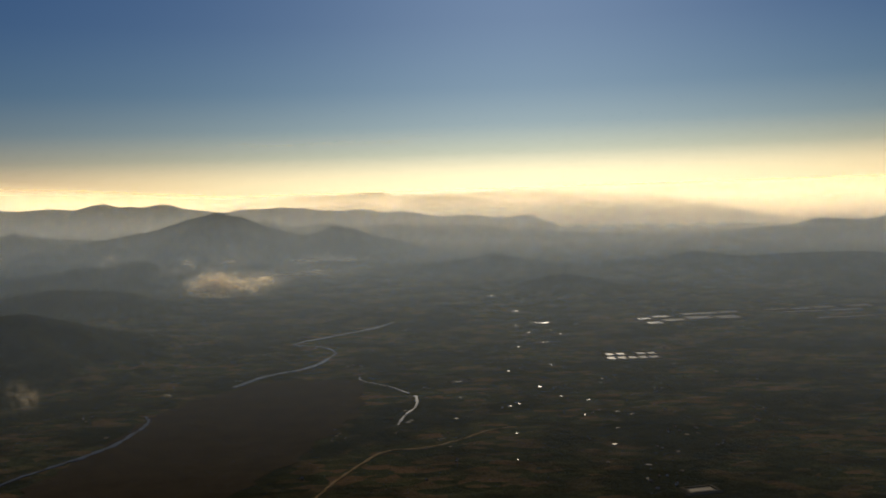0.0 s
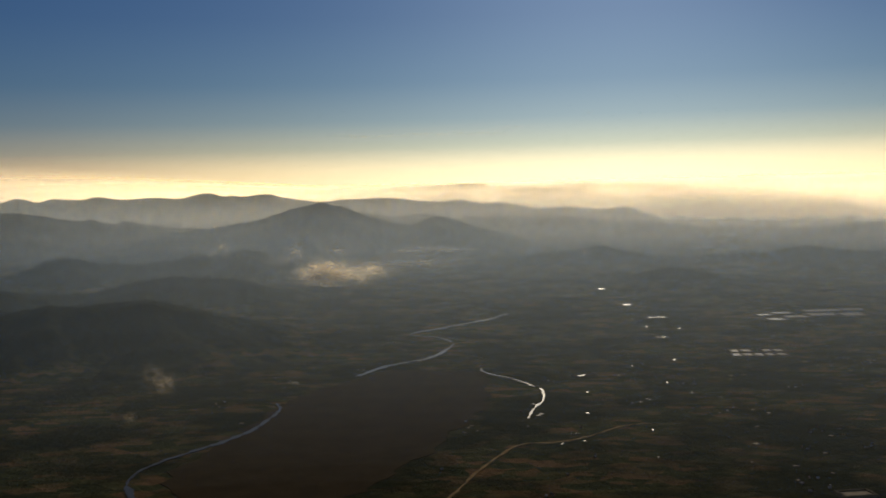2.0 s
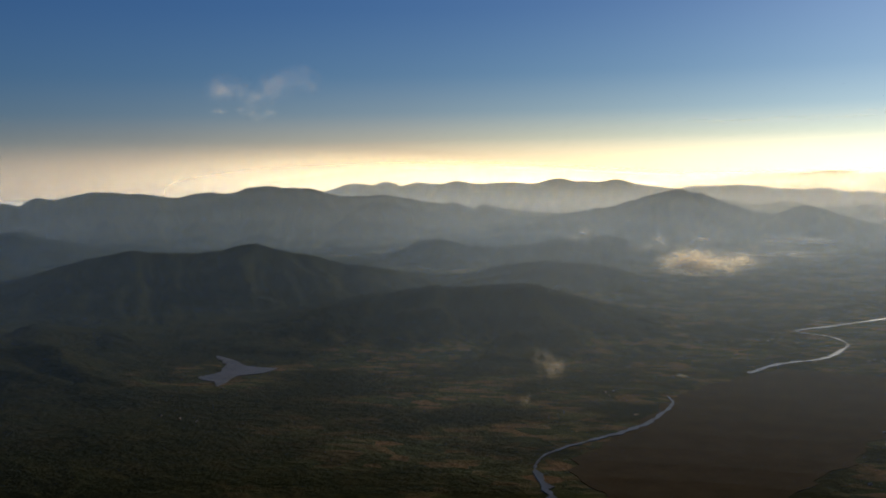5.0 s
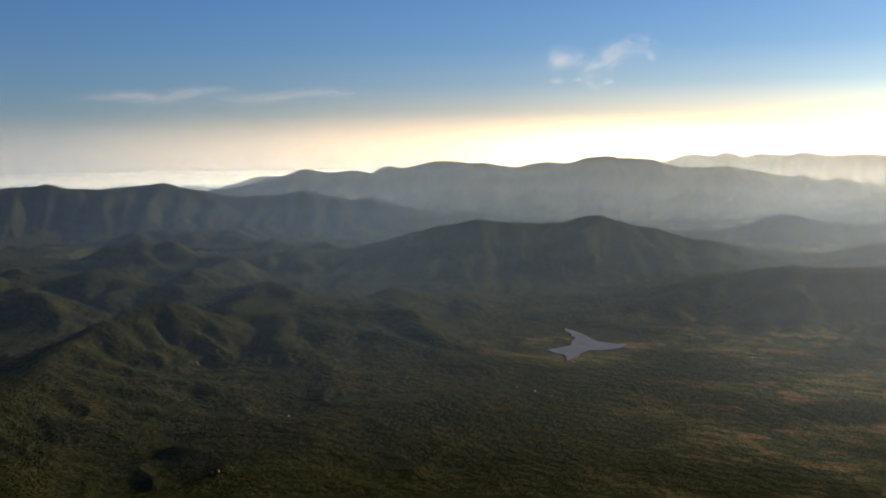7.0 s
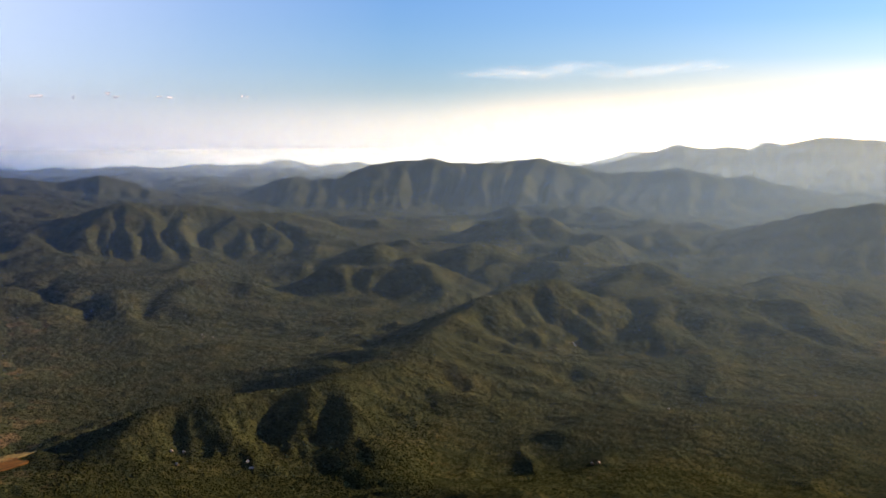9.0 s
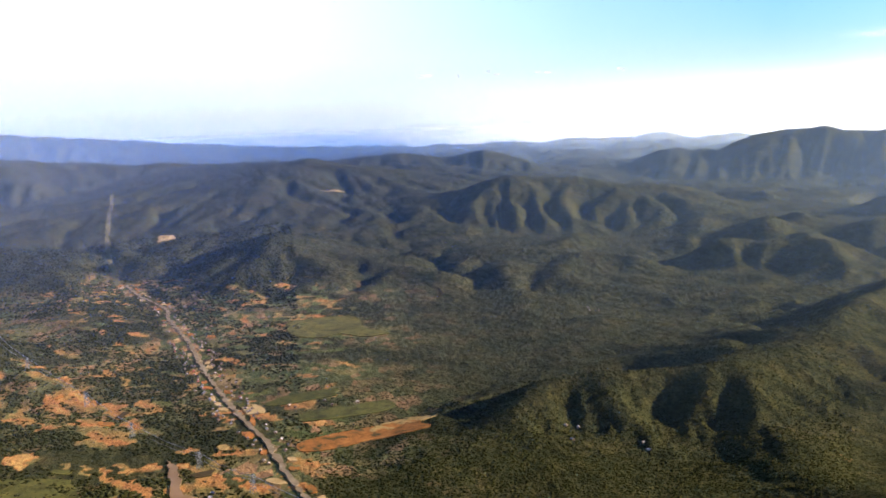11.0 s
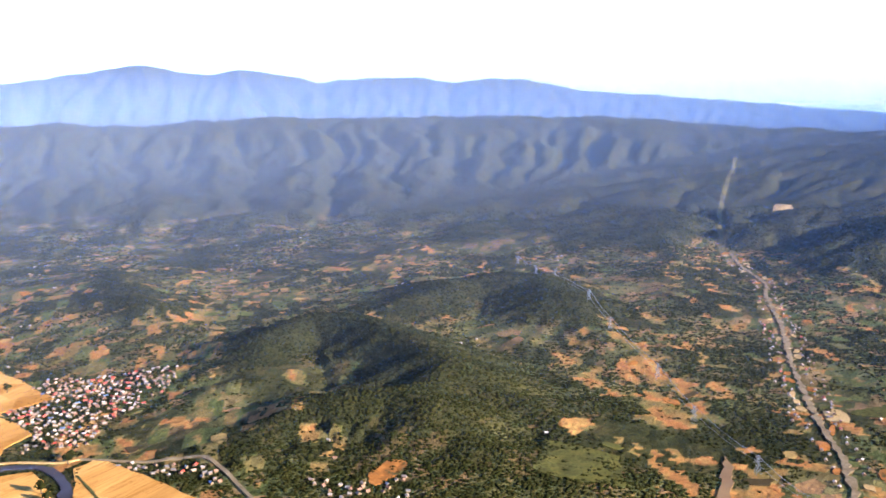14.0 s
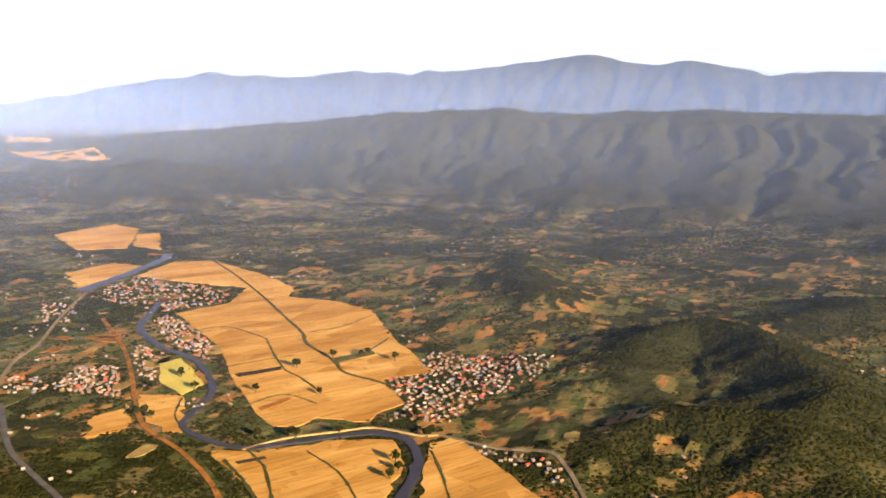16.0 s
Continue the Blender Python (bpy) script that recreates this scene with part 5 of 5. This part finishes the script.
# -- ditches, banks and burnt strips in the rice fields --
HEDGE = soil_material("grassy_bank", [(0.3, (0.05, 0.055, 0.02)), (0.7, (0.12, 0.11, 0.04))], 0.3)
for line, width in (
    ([(-613, -594), (-594, -540), (-578, -493), (-565, -467), (-556, -427), (-547, -404), (-550, -382), (-553, -360)], 2.0), ([(-660, -759), (-640, -682), (-613, -594)], 1.6), ([(-553, -494), (-527, -434), (-523, -410), (-518, -387)], 1.0),
    ([(-581, -491), (-605, -491), (-640, -505)], 0.8), ([(-556, -427), (-577, -429), (-612, -449)], 0.8), ([(-446, -330), (-441, -309), (-428, -282), (-416, -259)], 0.9), ([(-433, -327), (-428, -304), (-421, -281)], 1.3),
    ([(-465, -315), (-461, -285), (-448, -253)], 0.7), ([(-506, -282), (-493, -260), (-474, -232)], 0.9), ([(-460, -417), (-444, -393), (-435, -368)], 0.8), ([(-504, -452), (-524, -451), (-545, -450)], 0.6), ([(-475, -385), (-500, -389), (-505, -367)], 0.6), ([(-522, -535), (-548, -534), (-553, -494)], 0.5),
):
    ribbon("bank", line, width, HEDGE, 0.6, "dark grassy bank between rice plots", "field bank", wobble=0.25, step=3)
sheet("burnt_strip", [(-499, -436), (-526, -434), (-524, -429), (-498, -430)], BURNT, 0.55, "dark burnt strip of stubble", "field strip", jitter=0.2)
sheet("burnt_strip", [(-502, -457), (-505, -454), (-502, -450), (-500, -453)], BURNT, 0.55, "dark burnt strip of stubble", "field strip", jitter=0.2)
sheet("ploughed_strip", [(-479, -378), (-500, -384), (-499, -380), (-478, -373)], EARTH, 0.55, "reddish ploughed strip in the stubble", "field strip", jitter=0.2)
sheet("grassy_strip", [(-558, -431), (-586, -431), (-583, -424), (-556, -422)], HEDGE, 0.55, "dark green unmown strip in the stubble", "field strip", jitter=0.5)
sheet("burnt_strip", [(-435, -322), (-448, -320), (-447, -317), (-435, -319)], BURNT, 0.55, "dark burnt strip of stubble", "field strip", jitter=0.2)


# -- smoke of field fires --
def smoke_material(name, colour, amount, thresh=(0.44, 0.7)):
    m = bpy.data.materials.new(name)
    m.use_nodes = True
    n, l = m.node_tree.nodes, m.node_tree.links
    n.clear()
    out = n.new("ShaderNodeOutputMaterial")
    clear, back, front, both, mix = n.new("ShaderNodeBsdfTransparent"), n.new("ShaderNodeBsdfTranslucent"), n.new("ShaderNodeBsdfDiffuse"), n.new("ShaderNodeAddShader"), n.new("ShaderNodeMixShader")
    back.inputs["Color"].default_value = (*colour, 1)
    front.inputs["Color"].default_value = (*(0.16 * c for c in colour), 1)
    l.new(back.outputs[0], both.inputs[0])
    l.new(front.outputs[0], both.inputs[1])
    co = n.new("ShaderNodeTexCoord")
    grad = n.new("ShaderNodeTexGradient")
    grad.gradient_type = "QUADRATIC_SPHERE"
    l.new(co.outputs["Object"], grad.inputs["Vector"])
    info = n.new("ShaderNodeObjectInfo")
    add = n.new("ShaderNodeVectorMath")
    add.operation = "MULTIPLY_ADD"
    l.new(info.outputs["Random"], add.inputs[0])
    add.inputs[1].default_value = (40, 40, 40)
    l.new(co.outputs["Object"], add.inputs[2])
    puff = n.new("ShaderNodeMapRange")
    puff.inputs["From Min"].default_value, puff.inputs["From Max"].default_value = thresh
    l.new(tex_noise(n, l, 2.4, 6, 0.62, vector=add.outputs[0]), puff.inputs["Value"])
    mul, mul2 = n.new("ShaderNodeMath"), n.new("ShaderNodeMath")
    mul.operation = mul2.operation = "MULTIPLY"
    l.new(grad.outputs["Fac"], mul.inputs[0])
    l.new(puff.outputs[0], mul.inputs[1])
    l.new(mul.outputs[0], mul2.inputs[0])
    mul2.inputs[1].default_value = amount
    mul2.use_clamp = True
    l.new(mul2.outputs[0], mix.inputs["Fac"])
    l.new(clear.outputs[0], mix.inputs[1])
    l.new(both.outputs[0], mix.inputs[2])
    l.new(mix.outputs[0], out.inputs["Surface"])
    return m


def veil_mesh(mat):
    """A bowed sheet of smoke, one unit in reach."""
    verts, faces, k = [], [], 12
    for i in range(k + 1):
        for j in range(k + 1):
            u, v = 2 * i / k - 1, 2 * j / k - 1
            verts.append((u, 0.22 * math.sin(3 * u + 2 * v) - 0.15 * v * v, v))
    for i in range(k):
        for j in range(k):
            faces.append((i * (k + 1) + j, (i + 1) * (k + 1) + j, (i + 1) * (k + 1) + j + 1, i * (k + 1) + j + 1))
    me = mesh_of("veil", verts, faces)
    me.polygons.foreach_set("use_smooth", np.ones(len(faces), bool))
    me.materials.append(mat)
    return me


FAINT = veil_mesh(smoke_material("faint_brown_smoke", (0.8, 0.66, 0.46), 0.5))
SMOKE = veil_mesh(smoke_material("sunlit_smoke", (1.0, 0.86, 0.6), 2.4))
THIN = veil_mesh(smoke_material("thin_smoke", (0.85, 0.78, 0.66), 0.75))


def smoke(label, puffs, me):
    base = tagged(new("smoke_plume"), label, "smoke", "smoke plumes", kind="stuff")
    base.location = puffs[0][:3]
    for n, (x, y, z, a, h, turn) in enumerate(puffs):
        ob = new("veil", me)
        ob.parent = base
        ob.matrix_basis = pose(x - puffs[0][0], y - puffs[0][1], z - puffs[0][2], 0, 0, turn) @ Matrix.Diagonal((a, 0.5 * a, h, 1))


def drift(yaw, far, z, wide, high, count, seed, spread=0.5):
    rng = np.random.default_rng(seed)
    out = []
    for k in range(count):
        u = rng.uniform(-1, 1)
        p = polar(yaw + u * spread * math.degrees(wide / far), far + rng.normal(0, 0.25 * wide), z + high * (0.1 + 0.5 * abs(u) * rng.random()))
        s = rng.uniform(0.45, 1.0) * (1.0 - 0.4 * abs(u))
        out.append((*p, wide * s, high * s, yaw + rng.normal(0, 14)))
    return out


smoke("bright golden smoke drifting from field fires below the mountain", drift(7.4, 1640, 12, 105, 34, 12, 1) + drift(8.7, 1660, 16, 60, 34, 5, 2), SMOKE)
smoke("wide thin smoke veil below the mountain", drift(11.0, 1850, 30, 130, 55, 5, 3, 0.9) + drift(5.5, 1850, 16, 220, 30, 6, 4, 0.9), THIN)
smoke("pale smoke lying in the valley", drift(0.5, 2250, 14, 230, 24, 6, 5, 0.9), THIN)
smoke("small dense white smoke puff over the field", drift(7.2, 786, 2, 8, 3, 3, 6), THIN)
smoke("thin brown smoke column over the plain", drift(14.1, 740, 12, 20, 20, 5, 7) + drift(15.4, 668, 5, 10, 10, 2, 8), FAINT)
smoke("thin white smoke over the riverside village", drift(146.5, 775, 12, 10, 18, 4, 9), THIN)
smoke("small smoke column in the valley", drift(-5.5, 2000, 16, 14, 26, 3, 10), THIN)
smoke("small smoke column in the valley", drift(-14.0, 2500, 20, 20, 26, 3, 12) + drift(-17, 2900, 20, 26, 26, 2, 13), THIN)


# -- thin high cloud and small far cumulus --
CLOUD = veil_mesh(smoke_material("thin_cloud", (0.95, 0.93, 0.9), 0.3, (0.36, 0.72)))


HEAP = veil_mesh(smoke_material("cumulus_cloud", (1.0, 0.86, 0.78), 3.0))


def cloud(label, yaw, up, wide, high, count, seed, far=4600, mesh=CLOUD):
    rng = np.random.default_rng(seed)
    puffs = []
    for k in range(count):
        u = (k + 0.5) / count * 2 - 1
        p = polar(yaw + math.degrees(u * wide / far) + rng.normal(0, 0.2), far + rng.normal(0, 60), 152 + far * math.tan(radians(up)) + rng.normal(0, 0.4 * high))
        puffs.append((*p, wide / count * rng.uniform(1.2, 2.2) * (1 + 0.12 * count), high * rng.uniform(0.6, 1.2), yaw + rng.normal(0, 6)))
    base = tagged(new("cloud"), label, "cloud", "clouds", kind="stuff")
    base.location = puffs[0][:3]
    for x, y, z, a, h, turn in puffs:
        ob = new("veil", mesh)
        ob.parent = base
        ob.matrix_basis = pose(x - puffs[0][0], y - puffs[0][1], z - puffs[0][2], 0, 0, turn) @ Matrix.Diagonal((a, 0.1 * a, h, 1))


cloud("long thin streak of cirrus cloud", 53, 3.3, 520, 40, 12, 31)
cloud("short wisp of cirrus cloud", 33.2, 3.9, 110, 26, 6, 32)
cloud("faint high wisp of cirrus cloud", 32.5, 5.2, 230, 80, 8, 33)
cloud("thin streak of cloud above the haze", 4.5, 3.0, 420, 14, 10, 34)
cloud("low band of small distant cumulus clouds", 78, 1.9, 420, 10, 8, 35)
for yaw, up, wide in ((82.3, 2.0, 34), (80.4, 2.0, 12), (78.7, 2.05, 20), (76.0, 2.0, 26), (71.8, 2.05, 16)):
    cloud("small distant cumulus cloud above the haze", yaw, up, wide, 13, 2, int(yaw), mesh=HEAP)
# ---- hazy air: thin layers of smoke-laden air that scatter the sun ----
# haze density by yaw: the glow towards the sun is put into it
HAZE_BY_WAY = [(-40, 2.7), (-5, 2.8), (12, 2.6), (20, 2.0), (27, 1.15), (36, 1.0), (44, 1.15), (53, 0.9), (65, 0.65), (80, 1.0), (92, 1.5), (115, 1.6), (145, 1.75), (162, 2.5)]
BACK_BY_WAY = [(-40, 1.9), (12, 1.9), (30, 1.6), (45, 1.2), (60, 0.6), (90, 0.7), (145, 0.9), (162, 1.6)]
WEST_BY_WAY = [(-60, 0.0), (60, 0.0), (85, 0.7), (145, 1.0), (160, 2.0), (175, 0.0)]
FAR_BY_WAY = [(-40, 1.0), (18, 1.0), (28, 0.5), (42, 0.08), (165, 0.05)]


def haze_material(amount, top, low=20.0, tone=(0.90, 0.93, 0.93), front_tone=(0.095, 0.155, 0.36), ways=HAZE_BY_WAY):
    m = bpy.data.materials.new("sun_graded_haze")
    m.use_nodes = True
    n, l = m.node_tree.nodes, m.node_tree.links
    n.clear()
    out = n.new("ShaderNodeOutputMaterial")
    clear, back, front = n.new("ShaderNodeBsdfTransparent"), n.new("ShaderNodeBsdfTranslucent"), n.new("ShaderNodeBsdfDiffuse")
    # backlit and front-lit haze get their own colours; tones above 1 add glow
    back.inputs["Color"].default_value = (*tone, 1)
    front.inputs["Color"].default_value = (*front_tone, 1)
    both, mix = n.new("ShaderNodeAddShader"), n.new("ShaderNodeMixShader")
    l.new(back.outputs[0], both.inputs[0])
    l.new(front.outputs[0], both.inputs[1])
    geo, sep = n.new("ShaderNodeNewGeometry"), n.new("ShaderNodeSeparateXYZ")
    l.new(geo.outputs["Position"], sep.inputs[0])
    ht = n.new("ShaderNodeMapRange")
    ht.interpolation_type = "SMOOTHSTEP"
    ht.inputs["From Min"].default_value, ht.inputs["From Max"].default_value = low, top
    ht.inputs["To Min"].default_value, ht.inputs["To Max"].default_value = amount, 0.0
    l.new(sep.outputs["Z"], ht.inputs["Value"])
    depth = n.new("ShaderNodeMapRange")
    depth.inputs["From Min"].default_value, depth.inputs["From Max"].default_value = -2200.0, -900.0
    depth.inputs["To Min"].default_value, depth.inputs["To Max"].default_value = top, top * 0.6
    l.new(sep.outputs["X"], depth.inputs["Value"])
    l.new(depth.outputs[0], ht.inputs["From Max"])
    mul = n.new("ShaderNodeMath")
    mul.operation = "MULTIPLY"
    patch = n.new("ShaderNodeMapRange")
    patch.inputs["From Min"].default_value, patch.inputs["From Max"].default_value = 0.3, 0.7
    patch.inputs["To Min"].default_value, patch.inputs["To Max"].default_value = 0.92, 1.08
    l.new(tex_noise(n, l, 0.0016, 3, 0.5), patch.inputs["Value"])
    l.new(ht.outputs[0], mul.inputs[0])
    l.new(patch.outputs[0], mul.inputs[1])
    # the sun's forward glow is put into a density that varies with direction
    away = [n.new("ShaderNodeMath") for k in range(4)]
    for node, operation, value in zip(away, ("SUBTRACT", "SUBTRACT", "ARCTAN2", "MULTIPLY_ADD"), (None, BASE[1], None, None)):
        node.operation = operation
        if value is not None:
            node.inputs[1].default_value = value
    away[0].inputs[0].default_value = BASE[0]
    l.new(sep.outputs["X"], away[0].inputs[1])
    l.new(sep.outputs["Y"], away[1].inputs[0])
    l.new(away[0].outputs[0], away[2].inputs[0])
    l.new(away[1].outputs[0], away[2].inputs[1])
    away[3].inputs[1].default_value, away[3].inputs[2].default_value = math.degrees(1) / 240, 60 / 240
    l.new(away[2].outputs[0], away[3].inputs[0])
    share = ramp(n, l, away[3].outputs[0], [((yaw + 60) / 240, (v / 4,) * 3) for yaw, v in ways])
    # warm sunward, bluer away: the light's colour is put into the haze
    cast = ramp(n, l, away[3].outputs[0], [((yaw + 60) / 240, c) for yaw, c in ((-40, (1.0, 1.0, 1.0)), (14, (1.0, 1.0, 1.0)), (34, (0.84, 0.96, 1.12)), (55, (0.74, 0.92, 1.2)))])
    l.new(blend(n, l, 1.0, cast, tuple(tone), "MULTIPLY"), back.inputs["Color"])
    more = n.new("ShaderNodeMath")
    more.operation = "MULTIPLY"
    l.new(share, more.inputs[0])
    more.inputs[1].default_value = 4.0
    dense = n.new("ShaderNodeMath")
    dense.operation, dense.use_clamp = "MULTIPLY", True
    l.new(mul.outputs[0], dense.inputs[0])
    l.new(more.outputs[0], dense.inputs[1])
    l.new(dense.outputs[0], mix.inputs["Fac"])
    l.new(clear.outputs[0], mix.inputs[1])
    l.new(both.outputs[0], mix.inputs[2])
    l.new(mix.outputs[0], out.inputs["Surface"])
    return m


def haze(radius, amount, top, low=20.0, wave=1.0, tone=(0.90, 0.93, 0.93), ways=HAZE_BY_WAY):
    verts, faces = [], []
    k = 160
    for i in range(k):
        a = 2 * math.pi * i / k
        r = radius * (1 + wave * (0.02 * math.sin(5 * a + radius) + 0.015 * math.sin(11 * a + 2 * radius)))
        x, y = BASE[0] - math.sin(a) * r, BASE[1] + math.cos(a) * r
        verts += [(x, y, -30.0), (x, y, top)]
        faces.append((2 * i, 2 * ((i + 1) % k), 2 * ((i + 1) % k) + 1, 2 * i + 1))
    me = mesh_of("haze", verts, faces)
    me.polygons.foreach_set("use_smooth", np.ones(len(faces), bool))
    # front-lit colour chosen per distance, brightest midway, so aerial tint is painted in
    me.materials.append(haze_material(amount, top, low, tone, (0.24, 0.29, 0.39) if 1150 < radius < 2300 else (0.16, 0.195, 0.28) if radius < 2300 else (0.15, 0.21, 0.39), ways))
    return tagged(new("haze", me), "thin layer of smoky haze over the valley", "haze", kind="stuff")


# the paling with distance is put into each layer's density and tone
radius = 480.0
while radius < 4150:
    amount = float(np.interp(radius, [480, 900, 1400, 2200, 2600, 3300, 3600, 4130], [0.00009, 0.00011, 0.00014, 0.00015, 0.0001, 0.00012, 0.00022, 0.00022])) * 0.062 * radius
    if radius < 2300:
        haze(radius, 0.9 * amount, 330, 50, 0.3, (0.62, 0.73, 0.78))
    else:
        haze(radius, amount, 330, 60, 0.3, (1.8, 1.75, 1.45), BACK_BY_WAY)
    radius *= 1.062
# smoke between the last ranges; forward-scattered sun is painted in as tones above 1
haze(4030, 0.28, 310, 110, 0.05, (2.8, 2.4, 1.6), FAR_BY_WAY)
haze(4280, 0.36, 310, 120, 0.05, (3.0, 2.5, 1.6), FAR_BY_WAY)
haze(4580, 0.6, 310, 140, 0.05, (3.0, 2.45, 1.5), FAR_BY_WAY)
# extra layers, their blue distance tint in the colour, before the high western range
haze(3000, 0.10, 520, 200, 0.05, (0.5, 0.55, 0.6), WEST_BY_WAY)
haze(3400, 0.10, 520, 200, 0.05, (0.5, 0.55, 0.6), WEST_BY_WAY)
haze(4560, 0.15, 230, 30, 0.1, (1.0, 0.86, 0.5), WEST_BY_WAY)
# near-opaque outer layer, added to cover the ground's far edge
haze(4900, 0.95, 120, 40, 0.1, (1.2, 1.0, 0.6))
